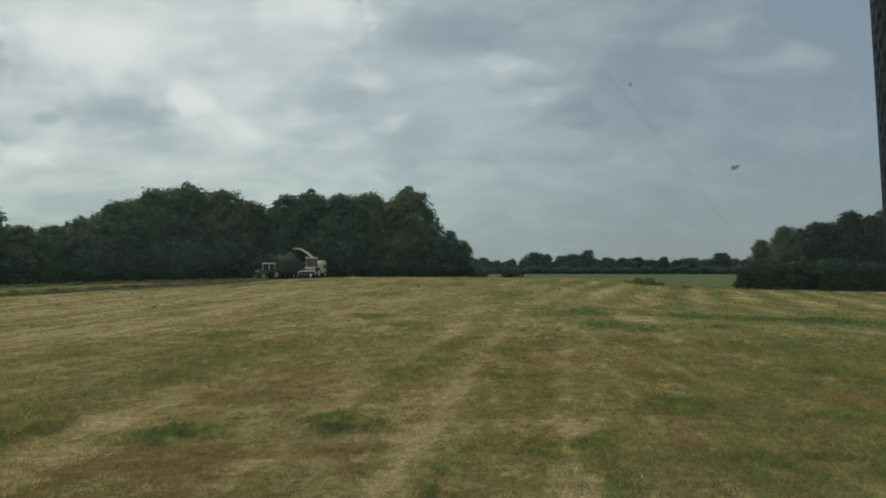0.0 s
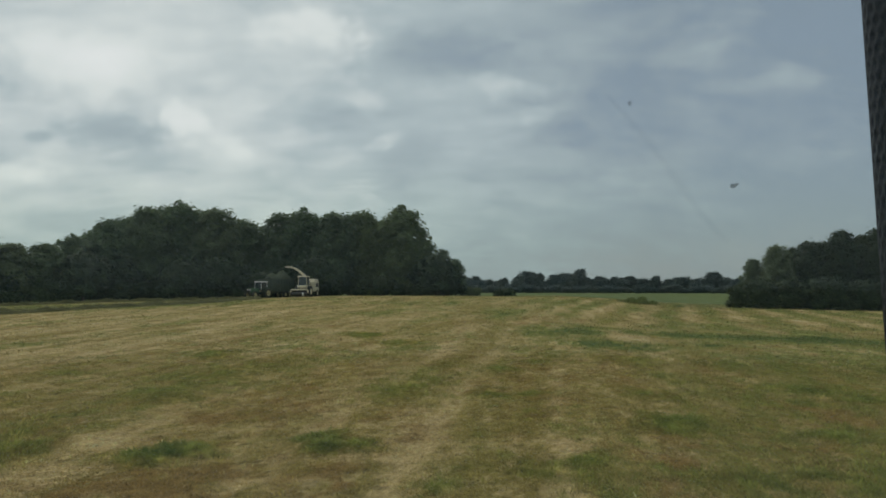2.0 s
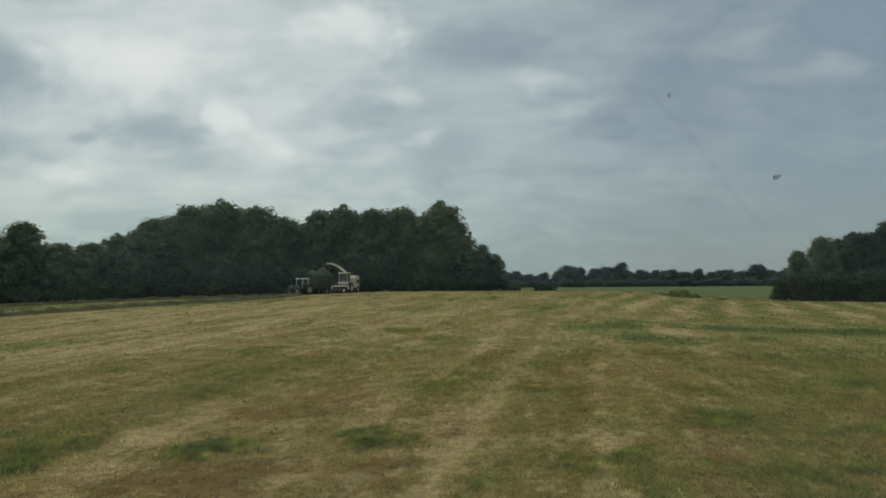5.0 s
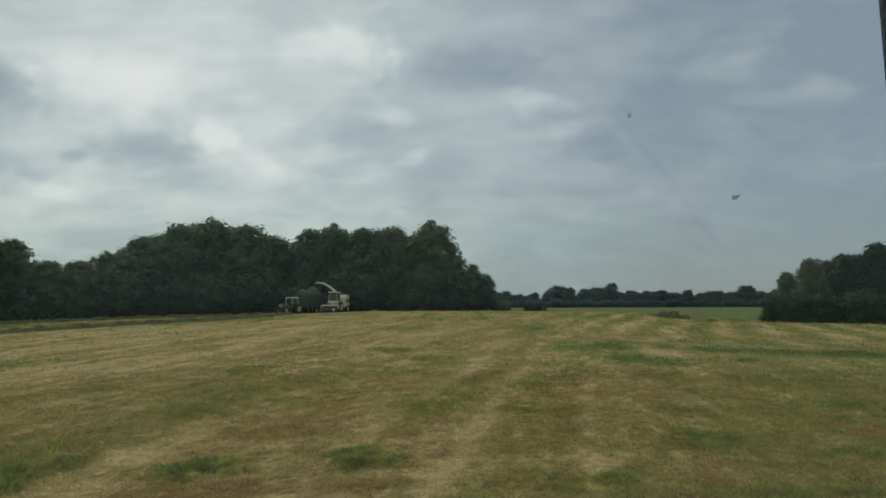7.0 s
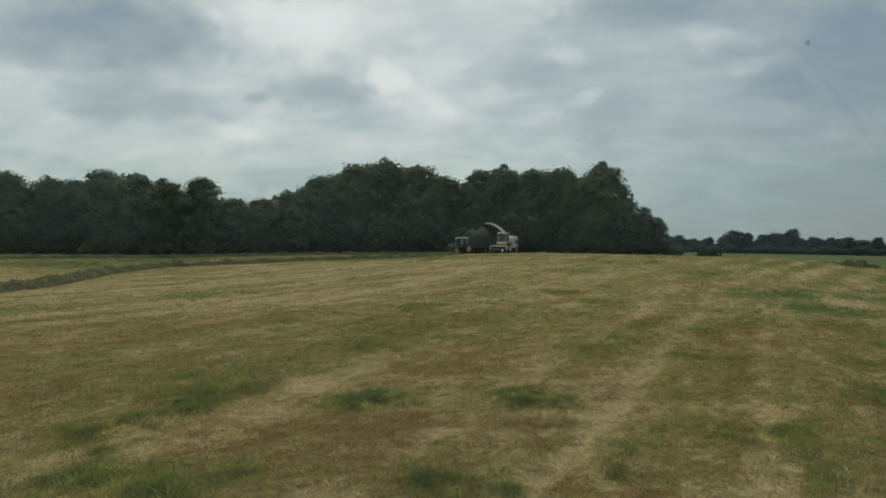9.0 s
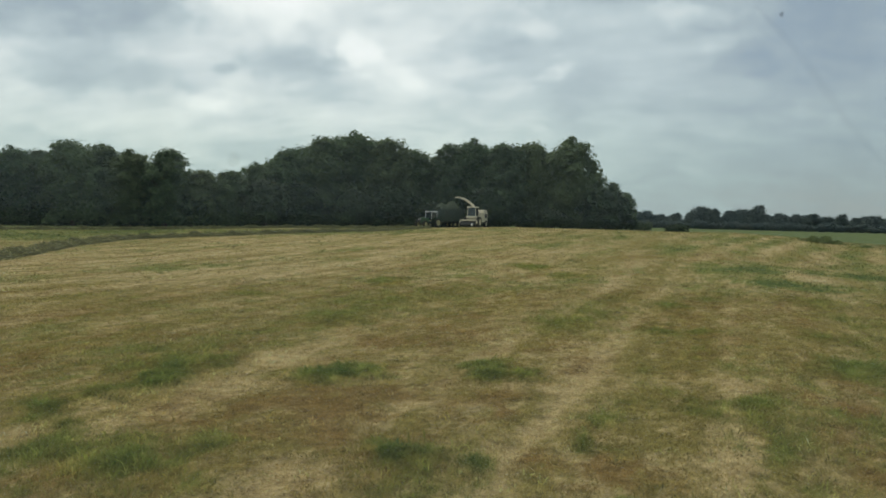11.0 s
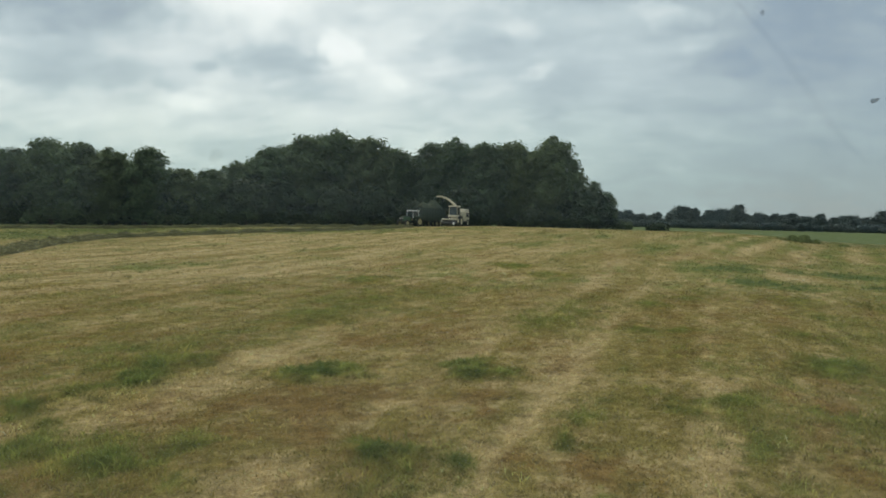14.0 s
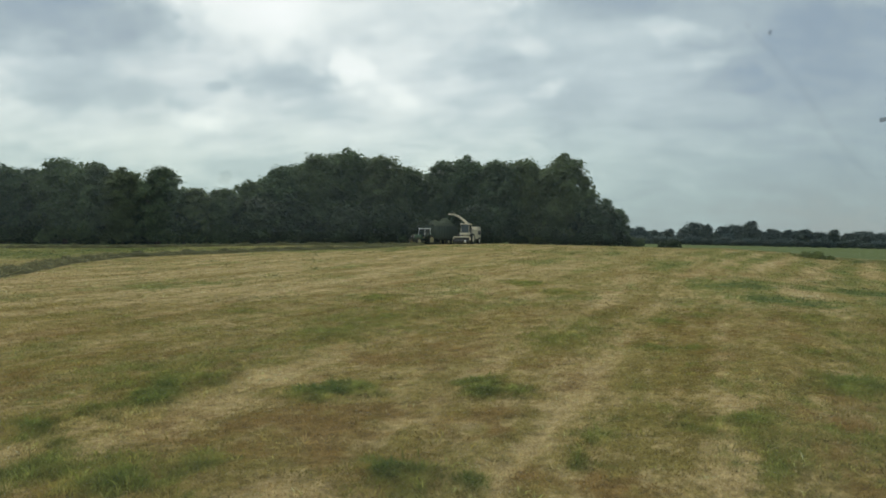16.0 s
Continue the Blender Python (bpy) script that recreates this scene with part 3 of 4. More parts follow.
bx, by = scatter(130000, 7.6, 34.0, even=1.2)
bc, bg = blade_colours(bx, by)
bc = bc * np.exp(0.35 * fractal(bx * 3.5, by * 2.2, 21) + 0.40 * fractal(bx * 9.0, by * 5.0, 22))[:, None]
blades("grass_stubble", bx, by, 0.03 + 0.06 * np.clip(bg, 0, 1.2), 0.007 + 0.0004 * np.hypot(bx, by), bc, "short dry and green mown grass stubble", "grass")
bx, by = scatter(80000, 30.0, 168.0, even=1.0)
bc, bg = blade_colours(bx, by)
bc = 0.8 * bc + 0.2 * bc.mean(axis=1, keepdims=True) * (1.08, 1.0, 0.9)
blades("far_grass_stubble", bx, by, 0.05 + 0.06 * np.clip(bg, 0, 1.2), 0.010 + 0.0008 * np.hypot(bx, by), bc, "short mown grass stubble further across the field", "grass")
# small olive-brown tussocks, darkened for shaded hollows, thickest where the grass has regrown
bx, by, bright, tall = clumps(5000, 12, 0.07, 7.6, 40.0, 1.2)
keep = np.repeat(field_state(bx[::12], by[::12])[0] + rng.normal(0, 0.3, 5000) > 0.30, 12)
bx, by, bright, tall = bx[keep], by[keep], bright[keep], tall[keep]
bc = np.tile((0.135, 0.120, 0.042), (len(bx), 1)) * (bright * rng.uniform(0.6, 1.3, len(bx)))[:, None]
blades("hollow_shade_tussocks", bx, by, 0.032 * tall, 0.010 + 0.0006 * np.hypot(bx, by), bc, "small olive-brown tussocks in the stubble, darkened as shaded hollows", "grass", lean=2.4)
tx, ty = [], []
for px, py, ra, rb, k in TUFTS + REGROWN + SIDE:
    m_ = int(3600 * k * ra * rb) + 150
    s_, l_ = rng.normal(0, ra * 0.6, m_), rng.normal(0, rb * 0.6, m_)
    r_ = math.hypot(px, py)
    tx.append(px + (s_ * py + l_ * px) / r_)
    ty.append(py + (l_ * py - s_ * px) / r_)
tx, ty = np.concatenate(tx), np.concatenate(ty)
tc, tg = blade_colours(tx, ty)
rough = fractal(tx * 5.5, ty * 3.6, 20)
blades("grass_tufts", tx, ty, (0.042 + 0.055 * np.clip(tg, 0, 1.6)) * np.exp(0.5 * rough), 0.010 + 0.0005 * np.hypot(tx, ty), tc * np.exp(0.75 * rough + 0.05)[:, None], "green tufts of regrown grass lying over", "grass", lean=1.5)
# loose cut wisps lying on the stubble along the mown lines
wx_, wy_ = scatter(22000, 8.0, 60.0, even=1.2)
keep = np.sin((wx_ * MY - wy_ * MX) * 2.1) + rng.normal(0, 0.7, len(wx_)) > 0.4
wx_, wy_ = wx_[keep], wy_[keep]
wc = np.tile((0.36, 0.285, 0.13), (len(wx_), 1)) * rng.uniform(0.6, 1.15, (len(wx_), 1))
blades("loose_hay", wx_, wy_, np.full(len(wx_), 0.05), 0.012 + 0.0006 * np.hypot(wx_, wy_), wc, "loose pale wisps of cut hay on the stubble", "hay", lean=3.5)


def on_ray(a, e):
    """Where a ray from the eye meets the ground."""
    w = heading(a, e)
    for r in np.geomspace(6, 600, 2500):
        x, y = w.x / w.y * r * math.cos(radians(a)), r * math.cos(radians(a))
        if EYE + r * math.tan(radians(e)) <= ground_z(x, y):
            return x, y
    return x, y


def windrow(points, width, height, label):
    """A long raked heap of cut grass: a lumpy ridge with blades sticking out."""
    line = []
    for (x0, y0), (x1, y1) in zip(points, points[1:]):
        k = max(2, int(math.hypot(x1 - x0, y1 - y0) / 0.5))
        line += [(x0 + (x1 - x0) * i / k, y0 + (y1 - y0) * i / k) for i in range(k)]
    p = np.array(line)
    ker = np.ones(15) / 15
    for c in range(2):
        p[:, c] = np.convolve(np.pad(p[:, c], 7, mode="edge"), ker, "valid")
    t = np.gradient(p, axis=0)
    t /= np.linalg.norm(t, axis=1)[:, None]
    nrm = np.stack([-t[:, 1], t[:, 0]], -1)
    prof = np.linspace(-1, 1, 11)
    i = np.arange(len(p))
    lump = 1 + 0.35 * np.sin(i * 0.83) * np.sin(i * 0.31 + 1) + rng.normal(0, 0.09, len(p))
    v, f = [], []
    for j, u in enumerate(prof):
        q = p + nrm * (u * width / 2 * (1 + 0.12 * np.sin(i * 0.5 + j)))[:, None]
        z = terrain(q[:, 0], q[:, 1]) - 0.03 + height * lump * (1 - u * u) * (1 + rng.normal(0, 0.13, len(p)))
        v.append(np.column_stack([q, z]))
    v = np.concatenate(v)
    L = len(p)
    for j in range(10):
        for k in range(L - 1):
            f.append((j * L + k, j * L + k + 1, (j + 1) * L + k + 1, (j + 1) * L + k))
    ob = tagged(new("windrow", mesh_from("windrow", v, f, mat_windrow)), label, "hay row", kind="stuff")
    pick = rng.integers(0, len(v), 24 * L)
    at = v[pick] + rng.normal(0, 0.06, (len(pick), 3)) * (1, 1, 0)
    col = np.tile((0.190, 0.180, 0.085), (len(pick), 1)) * rng.uniform(0.6, 1.4, (len(pick), 1))
    lift = at[:, 2] - terrain(at[:, 0], at[:, 1])
    blades("windrow_wisps", at[:, 0], at[:, 1], np.full(len(pick), 0.13), np.full(len(pick), 0.06), col, "grey-green wisps of cut grass on the raked row", "hay row", lift=lift, lean=1.5)
    return ob


mat_windrow = material("wilted_cut_grass", (0.085, 0.084, 0.034), 0.95, spread=0.75, scale=2.5, bump=1.0, fine=7, spec=0.05)
windrow([on_ray(a, e) for a, e in ((44, -3.6), (38, -3.2), (34.2, -2.68), (31.4, -2.05), (28.4, -1.66), (22, -1.32), (15.4, -0.97), (10.5, -0.64))], 1.8, 0.42, "grey-green raked row of cut grass across the field")
windrow([(heading(a) * r).xy[:] for a, r in ((46, 126), (36, 133), (26, 142), (18, 150), (11, 158))], 1.5, 0.42, "grey-green raked row of cut grass below the wood")


# ---------------------------------------------------------------- building blocks
def part(name, bm, mat, parent, label=""):
    me = bpy.data.meshes.new(name)
    bm.normal_update()
    bm.to_mesh(me)
    bm.free()
    me.materials.append(mat)
    ob = new(name, me)
    ob.parent = parent
    return tagged(ob, label) if label else ob


def box(bm, c, size, bevel=0.02, taper=1.0, shift=(0, 0)):
    """A bevelled block round c; taper narrows its top, shift moves the top."""
    m = bmesh.ops.create_cube(bm, size=1.0)
    vs = m["verts"]
    for v in vs:
        up = v.co.z > 0
        k = taper if up else 1.0
        v.co = Vector((v.co.x * size[0] * k + c[0] + (shift[0] if up else 0), v.co.y * size[1] * k + c[1] + (shift[1] if up else 0), v.co.z * size[2] + c[2]))
    if bevel:
        es = list({e for v in vs for e in v.link_edges})
        bmesh.ops.bevel(bm, geom=es, offset=bevel, segments=2, affect="EDGES", profile=0.5)
    return bm


def rod(bm, p0, p1, r0, r1=None, seg=10):
    p0, p1 = Vector(p0), Vector(p1)
    d = p1 - p0
    m = Matrix.Translation((p0 + p1) / 2) @ d.to_track_quat("Z", "Y").to_matrix().to_4x4()
    bmesh.ops.create_cone(bm, cap_ends=True, segments=seg, radius1=r0, radius2=r0 if r1 is None else r1, depth=d.length, matrix=m)
    return bm


def lathe(bm, rings, seg=28, axis_y=True):
    """Turn (offset along the axle, radius) round the axle, closed at both ends."""
    loops = []
    for o, r in rings:
        loops.append([bm.verts.new((r * math.cos(2 * math.pi * i / seg), o, r * math.sin(2 * math.pi * i / seg))) for i in range(seg)])
    for a, b_ in zip(loops, loops[1:]):
        for i in range(seg):
            bm.faces.new((a[i], a[(i + 1) % seg], b_[(i + 1) % seg], b_[i]))
    bm.faces.new(loops[0][::-1])
    bm.faces.new(loops[-1])
    return bm


def wheel(parent, x, y, r, w, rim_mat, rim_label):
    """An agricultural wheel with a lugged tyre and a dished rim; the axle runs along y."""
    bm = bmesh.new()
    lathe(bm, [(-w / 2 * 0.8, r * 0.55), (-w / 2, r * 0.72), (-w / 2 * 0.9, r * 0.92), (-w / 4, r * 0.965), (w / 4, r * 0.965), (w / 2 * 0.9, r * 0.92), (w / 2, r * 0.72), (w / 2 * 0.8, r * 0.55)], 32)
    for i in range(18):
        for sgn in (-1, 1):
            a = 2 * math.pi * (i + (0.5 if sgn > 0 else 0)) / 18
            lug = bmesh.ops.create_cube(bm, size=1.0)["verts"]
            m = Matrix.Rotation(-a, 4, "Y") @ Matrix.Translation((r * 0.965, sgn * w * 0.23, 0)) @ Matrix.Rotation(sgn * 0.6, 4, "X") @ Matrix.Diagonal((r * 0.07, w * 0.5, r * 0.07, 1))
            bmesh.ops.transform(bm, matrix=m, verts=lug)
    hub = tagged(part("wheel", bm, mat_rubber, parent), "dusty lugged tyre")
    hub.location = (x, y, r)
    bm = bmesh.new()
    lathe(bm, [(-w / 2 * 0.82, r * 0.57), (-w / 2 * 0.78, r * 0.5), (-w * 0.15, r * 0.42), (-w * 0.12, r * 0.16), (-w * 0.3, r * 0.14), (w * 0.3, r * 0.14), (w * 0.12, r * 0.16), (w * 0.15, r * 0.42), (w / 2 * 0.78, r * 0.5), (w / 2 * 0.82, r * 0.57)], 24)
    part("rim", bm, rim_mat, hub, rim_label)
    return hub


def stand(name, a, r, face, label, category, group=""):
    """An empty for a machine on the ground at azimuth a and range r; it points along its own -y towards heading face."""
    w = heading(a) * r
    ob = new(name)
    ob.matrix_world = pose(w.x, w.y, ground_z(w.x, w.y), 0, 0, face)
    return tagged(ob, label, category, group)


# ---------------------------------------------------------------- trees
def leaf_cloud(centres, radii, count, size, seed, squash=0.85):
    """Small two-triangle leaf sprays on and inside the lobes of a crown."""
    g = np.random.default_rng(seed)
    pick = g.choice(len(centres), count, p=radii ** 2 / (radii ** 2).sum())  # larger lobes carry more
    d = g.normal(size=(count, 3))
    d /= np.linalg.norm(d, axis=1)[:, None]
    d[:, 2] = np.where(d[:, 2] < -0.35, -d[:, 2], d[:, 2])
    depth = np.where(g.random(count) < 0.72, g.normal(1.0, 0.20, count), g.uniform(0.25, 0.9, count))
    p = centres[pick] + d * (radii[pick] * depth)[:, None] * (1, 1, squash)
    s = size * g.uniform(0.55, 1.35, count)
    s = np.where(depth < 0.8, s * 1.9, s)
    p = p + g.normal(0, 0.65 * size, (count, 3))
    # sprays face outwards from their lobe and from the crown as a whole
    out = p - (0, 0, 0.42 * p[:, 2].max())
    out /= np.linalg.norm(out, axis=1)[:, None]
    nrm = 0.45 * d + 0.85 * out + g.normal(0, 0.42, (count, 3))
    nrm /= np.linalg.norm(nrm, axis=1)[:, None]
    t = np.cross(nrm, g.normal(size=(count, 3)))
    t /= np.linalg.norm(t, axis=1)[:, None]
    bt = np.cross(nrm, t)
    s = s[:, None]
    v = np.stack([p - t * s * 0.7, p + bt * s * 0.30 + nrm * s * 0.15, p + t * s * 0.85, p - bt * s * 0.34 + nrm * s * 0.1], 1).reshape(-1, 3)
    f = np.arange(count * 4).reshape(-1, 4)
    return v, f


def make_tree(name, h, w, seed, mat, leaves, size, label, category="tree", low=0.12, lobes=34, shape=0.5, trunk=True):
    """A broad-leaved tree: tapered trunk, forking limbs, crown of many sprays. Height h, crown width w."""
    g = np.random.default_rng(seed)
    root = tagged(new(name), label, category)
    bm = bmesh.new()
    top = h * 0.62
    lean = g.normal(0, 0.02, 2) * h
    pts = [Vector((lean[0] * (i / 5) ** 2, lean[1] * (i / 5) ** 2, top * i / 5)) for i in range(6)]
    r0 = 0.024 * h
    for i in range(5):
        rod(bm, pts[i] - Vector((0, 0, 0.15 if i == 0 else 0)), pts[i + 1], r0 * (1 - 0.16 * i) * (1.25 if i == 0 else 1), r0 * (1 - 0.16 * (i + 1)), 8)
    part("trunk", bm, mat_bark, root)
    centres, radii = [], []
    for i in range(lobes):
        # lobes fill an egg-shaped crown, widest at the share `shape` of its height
        u = low + (0.985 - low) * (i + 0.5) / lobes
        prof = max(0.02, 1 - abs((u - shape) / ((1 - shape) if u > shape else (shape + 0.35))) ** 2.2) ** 0.5
        a = i * 2.399 + g.normal(0, 0.35)
        rr = w / 2 * prof * math.sqrt(g.uniform(0.3, 1.0)) * 0.9
        rad = w * g.uniform(0.05, 0.125) * (1.0 if u < 0.8 else 0.85)
        if i % 4 == 0:
            rr, rad = rr * 0.4, w * 0.19 * (0.5 + 0.5 * prof)
        z = h * u + g.normal(0, 0.012) * h
        centres.append((math.cos(a) * rr + lean[0] * u, math.sin(a) * rr + lean[1] * u, max(rad * 0.75, z)))
        radii.append(rad)
    centres, radii = np.array(centres), np.array(radii)
    for k in range(0, lobes, max(5, lobes // 8)):
        bm = bmesh.new()
        c = Vector(centres[k])
        start = pts[2].lerp(pts[5], g.random() * 0.8)
        start.z = min(start.z, c.z * 0.9 + 0.2)
        mid = start.lerp(c, 0.5) + Vector((0, 0, 0.04 * h))
        rod(bm, start, mid, r0 * 0.42, r0 * 0.26, 6)
        rod(bm, mid, c, r0 * 0.26, r0 * 0.08, 6)
        part("limb", bm, mat_bark, root)
    v, f = leaf_cloud(centres, radii, leaves, size, seed)
    v[:, 2] = np.maximum(v[:, 2], 0.0) * h / np.quantile(v[:, 2], 0.997)
    crown = new("crown", mesh_from("crown", v, f, mat))
    crown.parent = root
    return root


OAK = "dark green broad-leaved tree in the wood edge"
KINDS = [
    make_tree("oak_tree", 16, 10.5, 11, mat_leaf, 12500, 0.43, OAK, shape=0.55, low=0.04, lobes=200),
    make_tree("oak_tree", 16, 10.0, 12, mat_leaf, 12500, 0.43, OAK, shape=0.62, low=0.04, lobes=190),
    make_tree("oak_tree", 16, 12.0, 13, mat_leaf, 13500, 0.45, OAK, shape=0.50, low=0.04, lobes=210),
    make_tree("ash_tree", 16, 9.0, 14, mat_leaf_pale, 10000, 0.40, "grey-green broad-leaved tree with feathery crown in the wood", shape=0.6, low=0.05, lobes=150),
    make_tree("oak_tree", 16, 10.5, 15, mat_leaf_pale, 12000, 0.43, OAK, shape=0.45, low=0.04, lobes=180),
    make_tree("alder_tree", 16, 10.5, 16, mat_leaf_dark, 11000, 0.40, "very dark green broad-leaved tree beside the field", shape=0.55, low=0.03, lobes=170),
    make_tree("alder_tree", 16, 9.5, 17, mat_leaf_dark, 11000, 0.40, "very dark green broad-leaved tree beside the field", shape=0.45, low=0.03, lobes=160),
]
BUSHES = [  # the last is for the dark clump beside the field
    make_tree("bush", 5, 6.5, 31, mat_under, 3000, 0.38, "dense dark green bush at the wood edge, darkened as in shade", "bush", low=0.02, lobes=30, shape=0.35),
    make_tree("bush", 5, 5.5, 32, mat_leaf_pale, 2800, 0.36, "grey-green bush at the wood edge", "bush", low=0.02, lobes=26, shape=0.4),
    make_tree("bush", 5, 6.0, 33, mat_leaf_dark, 2800, 0.34, "very dark green bush at the field edge", "bush", low=0.02, lobes=40, shape=0.42),
]
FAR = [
    make_tree("hedgerow_tree", 12, 11, 51, mat_leaf_hazed, 2800, 0.72, "distant hedgerow tree across the meadow", low=0.03, lobes=34, shape=0.5),
    make_tree("hedgerow_tree", 12, 15, 52, mat_leaf_hazed, 3200, 0.78, "distant broad hedgerow tree across the meadow", low=0.02, lobes=36, shape=0.45),
    make_tree("hedgerow_tree", 12, 9, 53, mat_leaf_hazed, 2600, 0.68, "distant slim hedgerow tree across the meadow", low=0.04, lobes=30, shape=0.55),
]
used = set()
draw = random.Random(5)


def plant(kind, a, r, el_top, wide=1.0, group="", natural=16.0):
    """Stand a tree at azimuth a and range r so that its top reaches the elevation el_top seen from the eye."""
    w = heading(a) * r
    z = ground_z(w.x, w.y)
    h = EYE + r * math.tan(radians(el_top)) - z
    k = h / natural
    m = pose(w.x, w.y, z, 0, 0, draw.uniform(0, 360)) @ Matrix.Diagonal((k * wide, k * wide, k, 1))
    if kind not in used:
        used.add(kind)
        kind.matrix_basis = m
        ob = kind
    else:
        ob = copy_thing(kind, m @ Matrix.Diagonal((1 / kind.scale.x, 1 / kind.scale.y, 1 / kind.scale.z, 1)))
    if group:
        ob["group"] = group
    return ob


WOOD = [
    (0, 36.5, 178, 3.5, 1.23), (1, 34.4, 176, 3.25, 1.23), (3, 32.9, 178, 3.2, 1.23), (2, 31.2, 174, 3.78, 1.12), (4, 29.7, 177, 3.68, 1.12), (1, 28.2, 175, 3.35, 1.23),
    (0, 26.1, 172, 3.58, 1.06), (2, 24.3, 174, 2.45, 1.34), (0, 22.6, 175, 2.45, 1.46), (1, 21.0, 180, 2.9, 1.34), (0, 19.2, 182, 3.85, 1.12), (2, 17.2, 184, 4.6, 1.06),
    (1, 15.2, 186, 4.88, 1.12), (4, 13.2, 185, 4.62, 1.12), (0, 11.5, 190, 4.0, 1.23), (3, 9.3, 186, 4.45, 1.01), (1, 8.0, 187, 4.64, 1.01), (4, 6.2, 185, 4.5, 1.12),
    (0, 4.3, 187, 4.6, 1.01), (1, 2.1, 183, 4.84, 1.06), (3, -0.45, 184, 2.35, 0.85), (0, -1.25, 188, 1.75, 0.90),
]
BACK = [(2, 33.8, 194, 3.0, 1.34), (2, 28.8, 194, 3.1, 1.34), (1, 24.8, 198, 2.2, 1.57), (2, 20.0, 200, 3.2, 1.34), (0, 16.2, 202, 4.2, 1.34), (2, 12.3, 202, 3.9, 1.34), (0, 10.3, 198, 3.30, 1.23), (1, 14.2, 200, 4.4, 1.23), (0, 18.2, 200, 4.0, 1.23), (4, 7.0, 203, 4.1, 1.34), (1, 5.2, 200, 4.2, 1.23), (2, 3.4, 202, 4.0, 1.23), (1, 0.9, 202, 3.0, 1.12)]
RIGHT = [(3, -18.7, 128, 1.7, 1.0), (4, -19.9, 126, 2.45, 0.95), (6, -20.8, 131, 2.3, 1.1), (5, -21.7, 130, 2.65, 1.2), (5, -22.5, 134, 2.6, 1.1), (6, -24.4, 134, 2.95, 1.1), (5, -26.4, 134, 3.0, 1.1), (6, -23.4, 128, 3.25, 1.0), (5, -25.3, 130, 3.3, 1.0), (6, -27.6, 128, 3.2, 1.1), (5, -30.0, 130, 3.4, 1.1), (6, -22.6, 140, 2.5, 1.3)]
for rows, grp in ((WOOD, "trees of the wood"), (BACK, "trees of the wood"), (RIGHT, "trees beside the field")):
    for k, a, r, e, wide in rows:
        plant(KINDS[k], a, r, e, wide, grp)
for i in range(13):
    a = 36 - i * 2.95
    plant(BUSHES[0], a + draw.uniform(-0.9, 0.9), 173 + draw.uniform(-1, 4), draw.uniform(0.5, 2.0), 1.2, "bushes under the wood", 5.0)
for a, r, e, wide in ((-2.0, 176, 0.15, 1.0), (-2.5, 174, 0.1, 1.0), (-4.4, 262, 0.05, 1.2), (-3.9, 264, -0.05, 1.1), (-18.0, 124, 0.3, 1.1), (-19.2, 121, 0.6, 1.1), (-20.8, 121, 0.5, 1.2), (-22.6, 120, 0.7, 1.2), (-24.4, 121, 0.5, 1.2), (-26.3, 121, 0.7, 1.2)):
    plant(BUSHES[1 if a > -3 else 2], a, r, e, wide, "bushes beside the field", 5.0)
# low undergrowth that closes the foot of the wood, in shade-darkened leaves
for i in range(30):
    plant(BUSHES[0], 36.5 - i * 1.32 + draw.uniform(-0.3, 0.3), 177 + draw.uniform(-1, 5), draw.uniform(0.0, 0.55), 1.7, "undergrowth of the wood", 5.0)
# weeds on the brow of the field
wa, wr = rng.normal(-12.25, 0.42, 2600), rng.normal(124, 1.6, 2600)
wa[2300:], wr[2300:] = rng.normal(-14.5, 0.18, 300), rng.normal(119, 0.8, 300)
wpx, wpy = -np.sin(np.radians(wa)) * wr, np.cos(np.radians(wa)) * wr
wcol = np.tile((0.120, 0.150, 0.050), (2600, 1)) * rng.uniform(0.6, 1.25, (2600, 1))
blades("weed_patch", wpx, wpy, (0.45 * np.exp(-((wa + 12.2) / 0.9) ** 2) + 0.20) * (1 + 0.4 * np.sin(wa * 9)), np.full(2600, 0.16), wcol, "patch of rough green weeds on the brow of the field", "weeds", lean=0.8)
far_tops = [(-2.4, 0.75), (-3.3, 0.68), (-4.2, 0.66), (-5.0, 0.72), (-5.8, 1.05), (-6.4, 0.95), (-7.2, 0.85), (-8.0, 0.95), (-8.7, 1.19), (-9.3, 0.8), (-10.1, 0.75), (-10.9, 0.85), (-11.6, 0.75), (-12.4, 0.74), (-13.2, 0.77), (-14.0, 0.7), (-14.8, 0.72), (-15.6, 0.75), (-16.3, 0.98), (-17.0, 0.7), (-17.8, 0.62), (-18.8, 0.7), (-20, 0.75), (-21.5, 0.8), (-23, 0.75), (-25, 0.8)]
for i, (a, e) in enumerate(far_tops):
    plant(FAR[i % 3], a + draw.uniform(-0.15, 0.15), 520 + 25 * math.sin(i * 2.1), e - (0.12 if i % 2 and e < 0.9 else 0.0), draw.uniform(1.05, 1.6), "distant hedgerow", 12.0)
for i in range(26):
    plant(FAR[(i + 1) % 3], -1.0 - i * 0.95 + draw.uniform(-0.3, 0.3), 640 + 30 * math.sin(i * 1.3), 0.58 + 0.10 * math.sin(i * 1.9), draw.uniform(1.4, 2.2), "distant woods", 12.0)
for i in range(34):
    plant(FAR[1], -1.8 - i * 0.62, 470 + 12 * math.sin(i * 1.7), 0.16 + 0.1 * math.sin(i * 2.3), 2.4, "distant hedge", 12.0)


